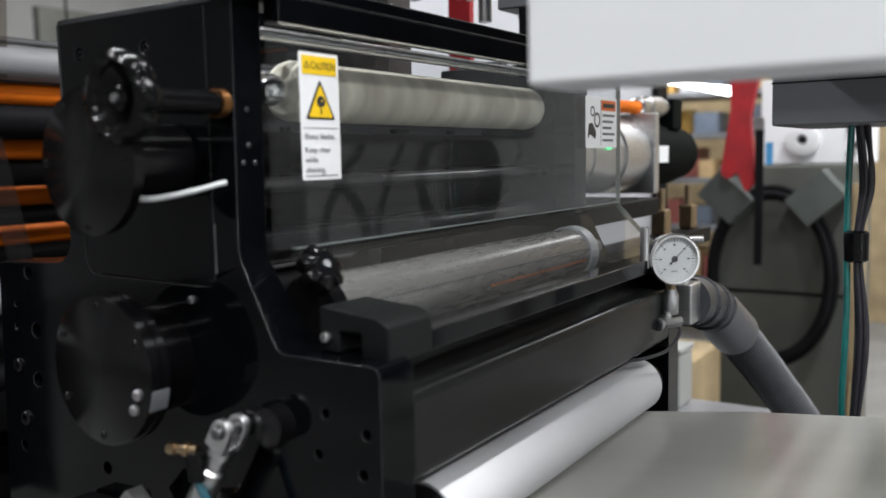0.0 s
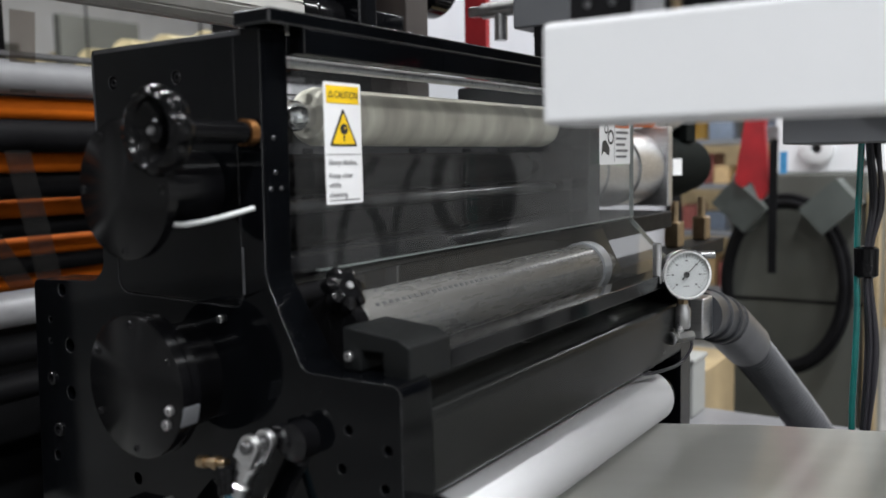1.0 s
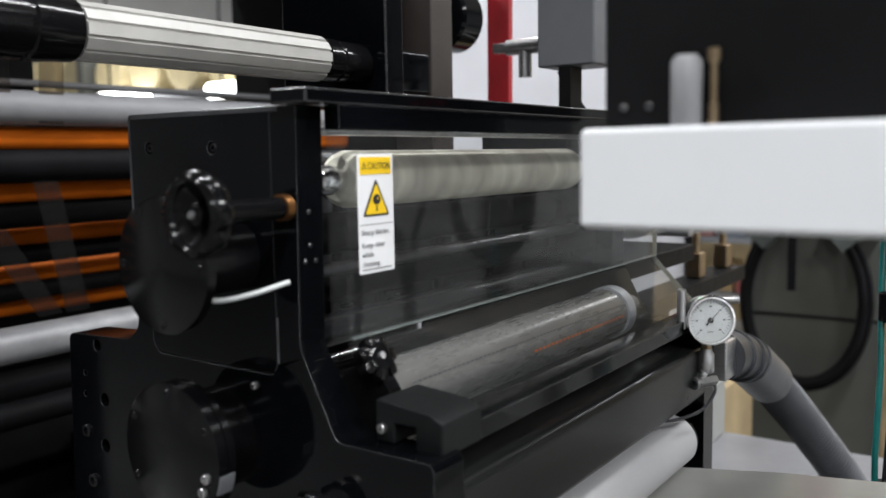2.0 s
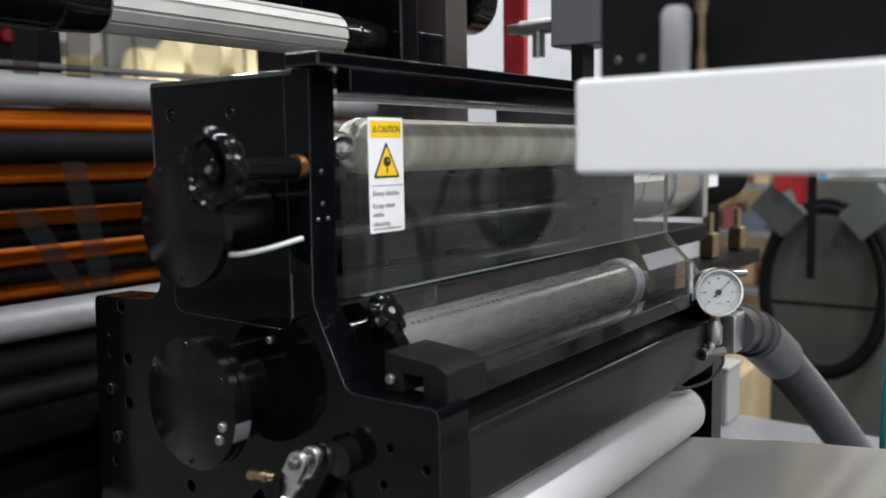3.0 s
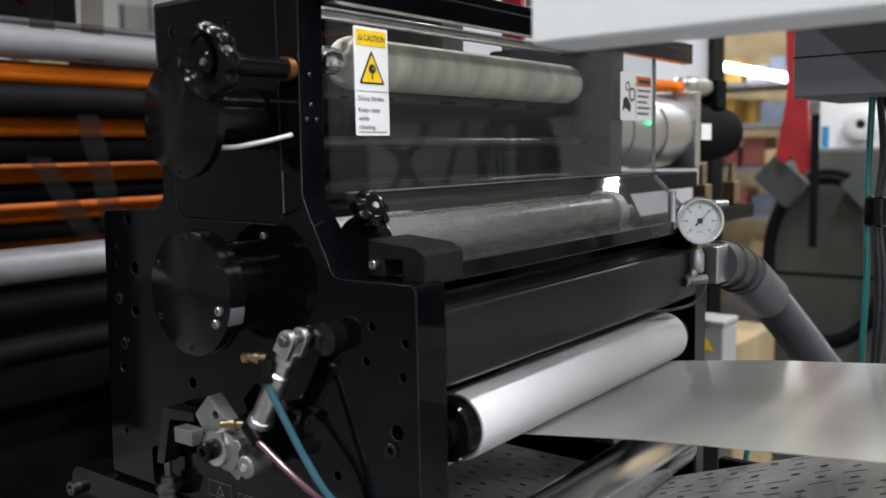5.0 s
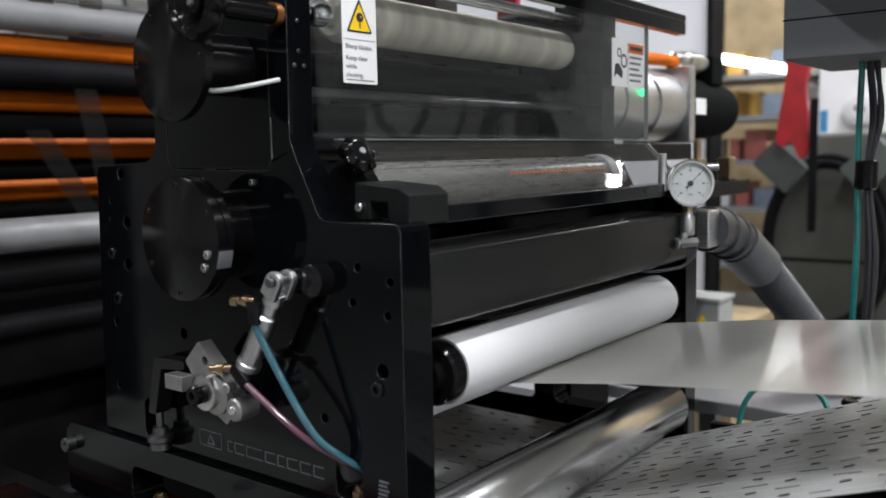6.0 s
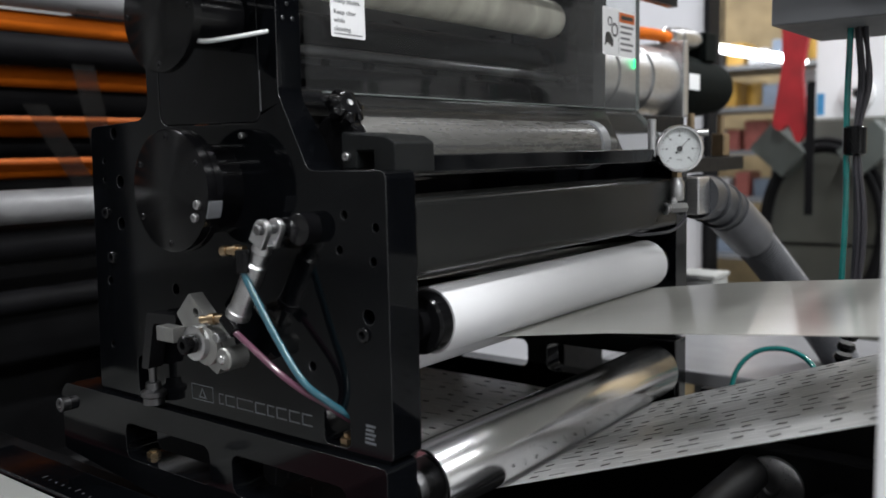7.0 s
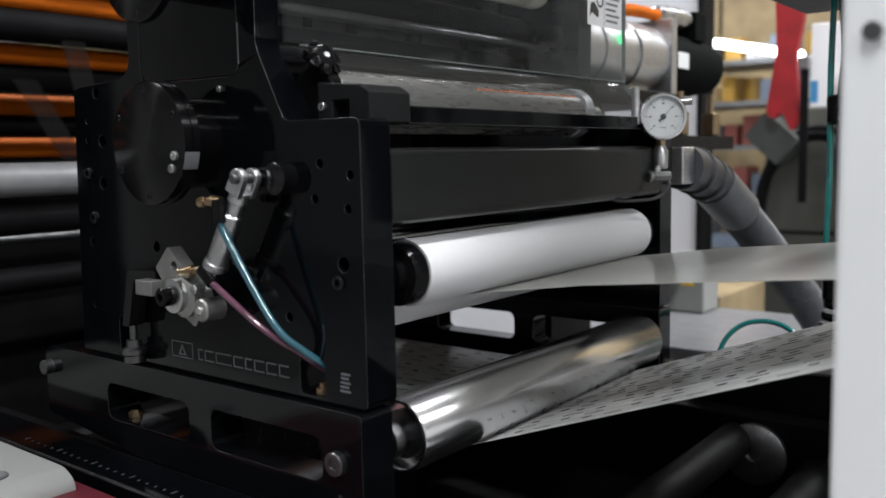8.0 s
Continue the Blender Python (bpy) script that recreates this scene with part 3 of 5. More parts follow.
    bm = lathe(B(), [(0.088, 0.0), (0.088, 0.0335), (0.0735, 0.0345), (0.072, 0.0355), (0.072, 0.0385), (0.074, 0.0397), (0.638, 0.0397), (0.640, 0.0385), (0.640, 0.034)], m, 96)
    cr = part("chrome_roller", bm, CHROME, st, "polished chrome idler roller")
    bm = lathe(B(), [(0.0425, 0.010), (0.050, 0.010), (0.050, 0.0195), (0.052, 0.0205), (0.062, 0.0205), (0.063, 0.0195), (0.063, 0.012), (0.080, 0.012), (0.080, 0.026), (0.0875, 0.026)], m, 40)
    part("bearing", bm, DARKST, cr)
    bm = lathe(B(), [(0.6405, 0.034), (0.645, 0.020), (0.645, 0.010), (0.6545, 0.010)], m, 40)
    part("bearing", bm, DARKST, cr)
    # inner lower stretchers
    for x, z in ((-0.46, 0.86), (-0.33, 0.90), (-0.42, 1.02)):
        bm = lathe(B(), [(0.0425, 0.018), (0.6545, 0.018)], yaxis(x, z), 24)
        part("stretcher", bm, ANOD2, st)
    # logo bars and rating plate on the near plate
    bm = B()
    for q in ((-0.3285, -0.2890, 0.8000, 0.8010), (-0.3285, -0.2890, 0.8175, 0.8185), (-0.3285, -0.3275, 0.8010, 0.8175), (-0.2900, -0.2890, 0.8010, 0.8175)):
        box(bm, q[0], q[1], -0.0004, 0.0003, q[2], q[3])
    prism(bm, [(-0.316, 0.8030), (-0.3015, 0.8030), (-0.30875, 0.8155)], [[(-0.313, 0.8046), (-0.3045, 0.8046), (-0.30875, 0.8124)]], -0.0004, 0.0003)
    part("logo_mark", bm, LOGO, near)
    bm = B()
    x = -0.279
    for k, w in enumerate((0.008, 0.016, 0.027, 0.016, 0.011, 0.016, 0.016, 0.015)):
        h = 0.0125
        box(bm, x, x + w, -0.0004, 0.0003, 0.8012, 0.8026)
        box(bm, x, x + w, -0.0004, 0.0003, 0.8012 + h - 0.0014, 0.8012 + h)
        box(bm, x, x + 0.0014, -0.0004, 0.0003, 0.8027, 0.8012 + h - 0.0015)
        x += w + 0.0036
    part("logo_bar", bm, LOGO, near, "pale engraved maker's mark as bars")
    bm = B()
    for k in range(5):
        box(bm, -0.056 + 0.0005 * k, -0.042 - 0.002 * (k % 2), -0.0004, 0.0003, 0.7985 + 0.0042 * k, 0.8008 + 0.0042 * k)
    part("rating_plate", bm, LOGO, near)
    return st


STATION = station()


def label_on(parent, x, y0, z0, w, h, wide=1.0):
    """Safety label on the guard pane, facing +x; y runs to the reader's right."""
    m = Matrix.Translation((x, y0, z0)) @ Matrix.Rotation(radians(90), 4, "Z") @ Matrix.Diagonal((wide, 1, 1, 1))

    def put(name, bm, material, par, dy, lab=""):
        bmesh.ops.transform(bm, matrix=m @ Matrix.Translation((0, -dy, 0)), verts=bm.verts)
        return part(name, bm, material, par, lab)
    sheet = put("safety_label", prism(B(), rrect(0, w, 0, h, 0.002), [], -0.0003, 0.0), PAPER, parent, 0, "white safety label with black print")
    return sheet, put


def labels():
    sheet, put = label_on(STATION, -0.1378, 0.0555, 1.197, 0.0455, 0.108, 1.12)
    put("header_band", box(B(), 0.003, 0.0425, -0.0003, 0, 0.0895, 0.105), YELLOW, sheet, 0.0004)
    bm = text_bm("CAUTION", 0.0088)
    wide = max(v.co.x for v in bm.verts)
    bmesh.ops.scale(bm, verts=bm.verts, vec=(0.0285 / wide, 1, 1))
    bmesh.ops.translate(bm, verts=bm.verts, vec=(0.0125, 0, 0.0941))
    put("header_text", bm, INK, sheet, 0.0009)
    put("header_symbol", prism(B(), [(0.005, 0.0945), (0.011, 0.0945), (0.008, 0.1005)], [[(0.0062, 0.0952), (0.0098, 0.0952), (0.008, 0.0990)]], -0.0002, 0), INK, sheet, 0.0008)
    put("warning_triangle", prism(B(), rounded([(0.0055, 0.0515), (0.0400, 0.0515), (0.02275, 0.0860)], 0.003), [], -0.0002, 0), INK, sheet, 0.0004)
    put("triangle_field", prism(B(), rounded([(0.0088, 0.0535), (0.0367, 0.0535), (0.02275, 0.0812)], 0.002), [], -0.0002, 0), YELLOW, sheet, 0.0008)
    bm = B()
    prism(bm, ring_pts(0.0228, 0.0668, 0.0048, 12), [ring_pts(0.0243, 0.0676, 0.0012, 8)], -0.0002, 0)
    box(bm, 0.0220, 0.0234, -0.0002, 0, 0.0560, 0.0612)
    put("hand_symbol", bm, INK, sheet, 0.0012)
    put("divider", box(B(), 0.002, 0.0435, -0.0002, 0, 0.0440, 0.0446), GREYINK, sheet, 0.0004)
    for k, w in enumerate(("Sharp blades.", "Keep clear", "while", "cleaning.")):
        bm = text_bm(w, 0.0068)
        bmesh.ops.translate(bm, verts=bm.verts, vec=(0.0035, 0, (0.0350, 0.0235, 0.0150, 0.0065)[k]))
        put("text_line", bm, GREYINK, sheet, 0.0006)
    put("fine_print", box(B(), 0.004, 0.041, -0.0002, 0, 0.0030, 0.0040), GREYINK, sheet, 0.0004)

    sheet, put = label_on(STATION, -0.1378, 0.645, 1.223, 0.115, 0.073)
    put("header_band", box(B(), 0.056, 0.110, -0.0003, 0, 0.0540, 0.0690), ORANGEL, sheet, 0.0004)
    put("header_bar", box(B(), 0.062, 0.104, -0.0003, 0, 0.0585, 0.0645), INK, sheet, 0.0008)
    for k in range(5):
        put("text_bar", box(B(), 0.060, 0.106 - 0.006 * (k % 3), -0.0002, 0, 0.0455 - 0.0090 * k, 0.0490 - 0.0090 * k), GREYINK, sheet, 0.0004)
    bm = B()
    prism(bm, ring_pts(0.040, 0.040, 0.011, 20), [ring_pts(0.040, 0.040, 0.0075, 16)], -0.0002, 0)
    prism(bm, ring_pts(0.024, 0.052, 0.0075, 16), [ring_pts(0.024, 0.052, 0.005, 14)], -0.0002, 0)
    prism(bm, rounded([(0.006, 0.012), (0.014, 0.020), (0.034, 0.012), (0.036, 0.024), (0.022, 0.036), (0.010, 0.034)], 0.004), [], -0.0002, 0)
    put("nip_symbol", bm, INK, sheet, 0.0004)
    put("border_line", box(B(), 0.0535, 0.0545, -0.0002, 0, 0.004, 0.069), GREYINK, sheet, 0.0004)


labels()


# ---- die cylinder under the sloping guard ----
DIE_X, DIE_Z, DIE_R = -0.128, 1.083, 0.033


def die_cylinder():
    m = Matrix.Rotation(radians(-90), 4, "X")
    ob = part("die_cylinder", lathe(B(), [(0.048, 0.012), (0.060, 0.012), (0.060, DIE_R - 0.002), (0.062, DIE_R), (0.560, DIE_R), (0.560, 0.012), (0.652, 0.012)], m, 64), PRINTC, STATION, "printed pale cylinder with rows of tick marks")
    ob.matrix_parent_inverse = Matrix.Translation(-Vector(STATION.location))
    part("end_cap", lathe(B(), [(0.046, 0.014), (0.046, 0.032), (0.048, DIE_R + 0.0015), (0.0595, DIE_R + 0.0015), (0.0595, 0.014)], m, 48), BLKPL, ob, "black end cap")
    ring = part("end_ring", lathe(B(), [(0.5605, DIE_R - 0.004), (0.5605, DIE_R + 0.003), (0.583, DIE_R + 0.003), (0.583, DIE_R - 0.004)], m, 64), RINGG, ob, "grey translucent end ring")
    for a0, y0, y1, step, wa, wl in ((0, 0.08, 0.55, 0.010, 0.10, 0.0050), (42, 0.11, 0.46, 0.019, 0.32, 0.0045), (75, 0.08, 0.55, 0.008, 0.05, 0.005), (100, 0.30, 0.55, 0.010, 0.07, 0.006), (131, 0.09, 0.50, 0.019, 0.32, 0.0045), (165, 0.08, 0.55, 0.013, 0.12, 0.008), (203, 0.10, 0.52, 0.019, 0.32, 0.0045), (230, 0.08, 0.55, 0.010, 0.10, 0.0050), (272, 0.11, 0.48, 0.019, 0.32, 0.0045), (315, 0.10, 0.54, 0.014, 0.08, 0.009)):
        bm = B()
        y = y0
        while y < y1:
            a = radians(a0)
            q = []
            for da in (-wa / 2, wa / 2):
                for dy in (0, wl):
                    for rr in (DIE_R - 0.001, DIE_R + 0.0003):
                        q.append(bm.verts.new((rr * math.sin(a + da), y + dy, rr * math.cos(a + da))))
            for f in ((0, 1, 3, 2), (4, 6, 7, 5), (0, 4, 5, 1), (2, 3, 7, 6), (1, 5, 7, 3)):
                bm.faces.new([q[i] for i in f])
            y += step
        row = part("tick_row", bm, (GREYINK if a0 % 5 else HOSED) if a0 != 100 else ORANGEL, ob)
        tagged(row, kind="stuff")
    return ob


DIE = die_cylinder()

# ---- webs of film ----
WHEEL = (-0.049, 0.904, 0.0355)   # white roller x, z, r
IDLER = (-0.048, 0.736, 0.0397)  # chrome roller


def sheet_bm(path, y0, y1, thick=0.0006):
    """A sheet that follows (x, z) points, with real thickness."""
    bm = B()
    rows = []
    for i, (x, z) in enumerate(path):
        a, b = Vector(path[max(i - 1, 0)]), Vector(path[min(i + 1, len(path) - 1)])
        d = (b - a).normalized()
        n = Vector((-d.y, d.x)) * thick
        rows.append([bm.verts.new(p) for p in ((x, y0, z), (x, y1, z), (x + n.x, y1, z + n.y), (x + n.x, y0, z + n.y))])
    for a, b in zip(rows, rows[1:]):
        for k in range(4):
            bm.faces.new((a[k], a[(k + 1) % 4], b[(k + 1) % 4], b[k]))
    bm.faces.new(rows[0])
    bm.faces.new(rows[-1])
    return bm


def arc(c, r, a0, a1, n=16):
    return [(c[0] + r * math.cos(radians(a0 + (a1 - a0) * k / n)), c[1] + r * math.sin(radians(a0 + (a1 - a0) * k / n))) for k in range(n + 1)]


def webs():
    # silver film: from the left over the white roller, round it, and out to the right
    path = [(-0.50, 0.888), (-0.20, 0.918)] + arc(WHEEL, WHEEL[2] + 0.0008, 101, 276, 44) + [(0.10, 0.888), (0.40, 0.9175), (0.75, 0.952), (1.1, 0.985)]
    solo("film_web", sheet_bm(path, 0.20, 0.60), FILM, "silvery film web wrapped under the white roller", "film")
    # printed web: under the chrome roller and up to the right
    path = [(-0.62, 0.6951), (-0.30, 0.6951)] + arc(IDLER, IDLER[2] + 0.0012, -92, -70, 8) + [(0.35, 0.8395), (0.72, 0.9768), (1.0, 1.0807)]
    return solo("printed_web", sheet_bm(path, 0.185, 0.585), PWEB, "pale printed film web under the chrome roller", "film")


PRINTED = webs()
ROW_STEP = 0.046
WEB_SPEED = 0.10


def printed_rows():
    """Rows of printed dashes that travel with the web."""
    rows = []
    meshes = []
    for v in range(4):
        bm = B()
        for k in range(16):
            y = 0.198 + 0.0245 * k + 0.0045 * (v % 2)
            long_ = (k + v) % 2 == 0
            L, w = ((0.020 + 0.003 * (k % 4), 0.0012) if long_ else (0.0100, 0.0044))
            dx = 0.018 * ((k * 7 + v * 5) % 9) / 8 - 0.009
            have = len(bm.faces)
            box(bm, -L / 2, L / 2, -w / 2, w / 2, -0.0001, 0.0003, Matrix.Translation((dx, y, 0)) @ Matrix.Rotation(radians((18, 6, -10)[(k + v) % 3] if not long_ else (4, -6, 9)[(k * 2 + v) % 3]), 4, "Z"))
            bm.faces.ensure_lookup_table()
            for f in bm.faces[have:]:
                f.material_index = int(long_)
        me = bpy.data.meshes.new("print_row")
        bm.to_mesh(me)
        bm.free()
        me.materials.append(INK)
        me.materials.append(PALEINK)
        meshes.append(me)
    n = int((0.55 + 0.95 + 8 * WEB_SPEED) / ROW_STEP)
    for k in range(n):
        ob = new("print_row", meshes[k % 4])
        ob.parent = PRINTED
        tagged(ob, kind="stuff")
        rows.append((ob, 0.86 - k * ROW_STEP))
    return rows


ROWS_ON_WEB = printed_rows()


def web_pose(s):
    """Pose of a point at run s along the printed web; s = 0 under the chrome roller."""
    if s > 0:
        a = radians(20.36)
        return pose(-0.0340 + s * math.cos(a), 0, 0.6988 + s * math.sin(a), 0, -20.36, 0)
    if s > -0.42:
        return pose(-0.035 + s, 0, 0.6960, 0, 0, 0)
    return pose(-0.455, 0, 0.6996 + (s + 0.42), 0, -85, 0)


# ---- pressure gauge and vacuum fitting ----
def gauge():
    gx, gy, gz = -0.004, 0.626, 1.074
    g = thing("pressure_gauge", (gx, gy, 1.0), "round white-faced pressure gauge in a chrome bezel", "gauge")
    face = Vector((0.62, -0.785, 0.02)).normalized()
    m = along((gx, gy, gz), Vector((gx, gy, gz)) + face)
    part("case", lathe(B(), [(-0.030, 0), (-0.030, 0.027), (-0.026, 0.0305), (0.0, 0.0315)], m, 48), DARKST, g)
    part("bezel", lathe(B(), [(-0.002, 0.0318), (-0.002, 0.0345), (0.004, 0.0345), (0.0065, 0.0325), (0.0065, 0.0300), (0.003, 0.0298)], m, 56, False), CHROME, g, "chrome bezel ring")
    dial = part("dial", lathe(B(), [(0.0, 0), (0.0, 0.0312), (0.0008, 0.0312), (0.0008, 0)], m, 48, False), DIAL, g, "white dial with black marks")
    right = Vector((0, 0, 1)).cross(face).normalized()
    upv = face.cross(right)
    fm = Matrix.Translation(Vector((gx, gy, gz)) + face * 0.0012) @ Matrix((right, upv, face)).transposed().to_4x4()

    def mark(bm, a, r0, r1, w):
        box(bm, r0, r1, -w / 2, w / 2, 0, 0.0002, fm @ Matrix.Rotation(radians(a), 4, "Z"))
    bm = B()
    for k in range(31):
        a = 225 - 9 * k
        mark(bm, a, 0.0245 if k % 5 else 0.0225, 0.0275, 0.0004 if k % 5 else 0.0008)
    part("scale_mark", bm, INK, dial)
    bm = B()
    for k in range(7):
        a = radians(225 - 45 * k)
        c = fm @ Matrix.Translation((0.0190 * math.cos(a), 0.0190 * math.sin(a), 0))
        box(bm, -0.0016, 0.0016, -0.0011, 0.0011, 0, 0.0002, c)
    for k in range(3):
        box(bm, -0.004 + 0.003 * k, -0.0022 + 0.003 * k, -0.0168, -0.0152, 0, 0.0002, fm)
    part("number_bar", bm, GREYINK, dial)
    bm = B()
    nd = fm @ Matrix.Rotation(radians(47), 4, "Z")
    prism(bm, [(-0.009, -0.0018), (-0.004, -0.0006), (0.021, -0.0002), (0.021, 0.0002), (-0.004, 0.0006), (-0.009, 0.0018)], [], 0, 0.0006, nd @ Matrix.Translation((0, 0, 0.0012)) @ Matrix.Rotation(radians(90), 4, "X"))
    lathe(bm, [(0.0004, 0.0042), (0.0016, 0.0042), (0.0020, 0.003)], fm, 16)
    part("needle", bm, INK, g, "black needle")
    gl = part("window", lathe(B(), [(0.0045, 0), (0.0045, 0.0302), (0.0055, 0.0302), (0.0055, 0)], m, 40, False), ACRYL, g)
    gl.visible_shadow = False
    # stem and elbow
    sx, sy = gx - 0.008, gy + 0.010
    part("brass_nut", lathe(B(), [(0, 0.0075), (0.008, 0.0075)], Matrix.Translation((sx, sy, gz - 0.042)), 6), BRASS, g)
    part("stem", lathe(B(), [(0, 0.0095), (0.003, 0.0108), (0.026, 0.0112), (0.031, 0.008), (0.034, 0.008)], Matrix.Translation((sx, sy, gz - 0.076)), 24), STEEL, g, "steel hose stem")
    e0, e1 = Vector((sx + 0.010, sy + 0.010, gz - 0.0865)), Vector((sx - 0.006, sy - 0.024, gz - 0.0865))
    el = part("elbow", lathe(B(), [(0, 0.0065), (0.001, 0.0078), (0.030, 0.0078), (0.031, 0.0062), (0.034, 0.0062)], along(e0, e1), 6), DARKALU, g, "nickel elbow fitting", bevel=0.0006)
    ed = (e1 - e0).normalized()
    part("elbow_port", lathe(B(), [(0, 0.0062), (0.002, 0.0088), (0.005, 0.0088), (0.006, 0.0075), (0.006, 0.0045), (0.003, 0.004), (0.003, 0)], along(e1 - ed * 0.002, e1 + ed), 24), STEEL, el)
    part("release_ring", lathe(B(), [(0, 0.006), (0.004, 0.006), (0.005, 0.0045), (0.008, 0.0045)], Matrix.Translation((sx - 0.001, sy - 0.010, gz - 0.0795)), 20), STEEL, el)
    part("rear_port", cyl(B(), (gx - 0.010, gy + 0.034, gz + 0.022), (gx + 0.024, gy + 0.050, gz + 0.023), 0.0055, 18, ch=0.001), STEEL, g)
    # lead under the beam
    bm = tube(B(), [(sx + 0.004, sy + 0.004, gz - 0.080), (sx + 0.012, sy + 0.004, gz - 0.100), (sx + 0.008, sy - 0.03, gz - 0.117), (-0.012, sy - 0.075, gz - 0.119), (-0.026, sy - 0.11, gz - 0.118), (-0.040, sy - 0.12, gz - 0.112)], 0.0022)
    part("lead", bm, GREYC, g)
    part("guide_pin", cyl(B(), (-0.035, 0.60, 1.0625), (-0.035, 0.60, 1.118), 0.006, 16, ch=0.0015), STEEL, g)


gauge()


def vacuum_hose():
    h = thing("vacuum_hose", (0.0, 0.75, 0.60), "grey plastic vacuum hose with dark cuff", "hose")
    part("manifold", box(B(), -0.034, -0.002, 0.697, 0.742, 0.972, 1.030), ALU, h, "bare aluminium manifold block", bevel=0.003)
    part("bracket", box(B(), -0.110, -0.0345, 0.697, 0.720, 0.975, 1.010), DULL, h, bevel=0.002)
    a, b, c, d = Vector((-0.024, 0.742, 0.998)), Vector((-0.024, 0.80, 0.990)), Vector((-0.020, 0.865, 0.968)), Vector((-0.008, 0.955, 0.915))
    part("elbow", tube(B(), [a, b, c], 0.036, 32), HOSED, h, "dark grey elbow")
    for p, q in ((a + (b - a) * 0.75, a + (b - a) * 0.92), (b + (c - b) * 0.5, b + (c - b) * 0.68)):
        part("cuff_ring", cyl(B(), p, q, 0.0395, 32, ch=0.003), HOSED, h)
    part("cuff", tube(B(), [c, c + (d - c) * 0.5, d], 0.039, 32), CUFF, h, "translucent grey cuff")
    path = [d, Vector((0.021, 1.075, 0.818)), Vector((0.070, 1.20, 0.685)), Vector((0.12, 1.33, 0.52)), Vector((0.18, 1.5, 0.36)), Vector((0.20, 1.6, 0.12))]
    part("hose", tube(B(), path, 0.034, 32), HOSE, h, "smooth grey hose")
    bm = B()
    ps = smooth_path(path, 40)
    for i in range(2, len(ps) - 2, 2):
        lathe(bm, [(-0.0016, 0.0335), (0, 0.0352), (0.0016, 0.0335)], along(ps[i], ps[i + 1]), 24, False)
    part("rib", bm, HOSE, h)


vacuum_hose()


# ---- pneumatic actuator on the near plate ----
def actuator():
    y = -0.034
    a = thing("pneumatic_actuator", (-0.20, -0.02, 0.87), "small steel air cylinder with aluminium pivot block", "air cylinder")
    top, bot = Vector((-0.142, y, 1.006)), Vector((-0.214, y, 0.886))
    d = (bot - top).normalized()
    part("barrel", lathe(B(), [(0.017, 0.0085), (0.020, 0.0100), (0.026, 0.0105), (0.028, 0.0085), (0.040, 0.0085), (0.042, 0.0112), (0.098, 0.0112), (0.099, 0.0130), (0.106, 0.0130), (0.107, 0.009)], along(top, bot), 32), STEEL, a, "polished steel barrel")
    part("rod", cyl(B(), top + d * 0.105, bot - d * 0.01, 0.005, 16), CHROME, a)
    cm = Matrix.Translation(top) @ Matrix.Rotation(radians(31), 4, "Y")
    ear = [(0.0100 * math.cos(radians(a)), 0.0100 * math.sin(radians(a))) for a in range(0, 181, 15)] + [(-0.0100, -0.018), (0.0100, -0.018)]
    bm = prism(B(), ear, [ring_pts(0, 0, 0.0052, 20)], -0.012, -0.005, cm)
    prism(bm, ear, [ring_pts(0, 0, 0.0052, 20)], 0.005, 0.012, cm)
    box(bm, -0.0100, 0.0100, -0.0049, 0.0049, -0.0185, -0.013, cm)
    part("clevis", bm, ALU, a, bevel=0.001)
    part("clevis_pin", cyl(B(), (top.x, y - 0.017, top.z), (top.x, 0.0, top.z), 0.0050, 20, ch=0.001), DARKST, a)
    bm = lathe(B(), [(0.0, 0.016), (0.018, 0.016), (0.020, 0.013)], along((top.x + 0.022, 0.0, top.z - 0.001), (top.x + 0.022, -0.02, top.z - 0.001)), 24)
    part("pivot_boss", bm, ANOD2, a)
    part("bracket_bar", box(B(), top.x - 0.004, top.x + 0.030, -0.016, -0.004, top.z - 0.010, top.z + 0.010), ANOD2, a, bevel=0.002)
    # air fittings
    f0 = Vector((-0.176, y - 0.004, 0.984))
    part("air_fitting", lathe(B(), [(0, 0.0045), (0.008, 0.0045), (0.008, 0.006), (0.014, 0.006), (0.014, 0.0042), (0.022, 0.0042), (0.022, 0.0055), (0.030, 0.0055)], along(f0, f0 + Vector((-0.030, -0.004, -0.002))), 12), BRASS, a, "brass air fitting")
    part("push_fitting", cyl(B(), (-0.172, y - 0.010, 0.985), (-0.169, y - 0.012, 0.962), 0.0075, 20, ch=0.001), BLKPL, a)
    f1 = Vector((-0.212, y - 0.006, 0.912))
    part("air_fitting", lathe(B(), [(0, 0.0045), (0.010, 0.0045), (0.010, 0.0062), (0.018, 0.0062), (0.018, 0.004), (0.030, 0.0045)], along(f1, f1 + Vector((-0.034, -0.006, -0.004))), 12), BRASS, a)
    part("push_fitting", cyl(B(), (-0.206, y - 0.010, 0.914), (-0.186, y - 0.012, 0.900), 0.0062, 20, ch=0.001), BLKPL, a)
    # pivot block: angled aluminium plate, square stub, turned boss with black cap, end roller
    m = Matrix.Translation((-0.250, y, 0.889)) @ Matrix.Rotation(radians(38), 4, "Y")
    bm = prism(B(), rounded([(-0.046, -0.010), (-0.042, 0.024), (0.026, 0.020), (0.042, 0.010), (0.042, -0.016), (0.010, -0.022)], 0.003), [ring_pts(-0.022, 0.014, 0.005)], -0.006, 0.010, m)
    blk = part("pivot_block", bm, DARKALU, a, "milled aluminium pivot block", bevel=0.0012)
    part("stub", box(B(), -0.308, -0.278, y - 0.022, y - 0.0065, 0.881, 0.897), DARKALU, blk, bevel=0.0008)
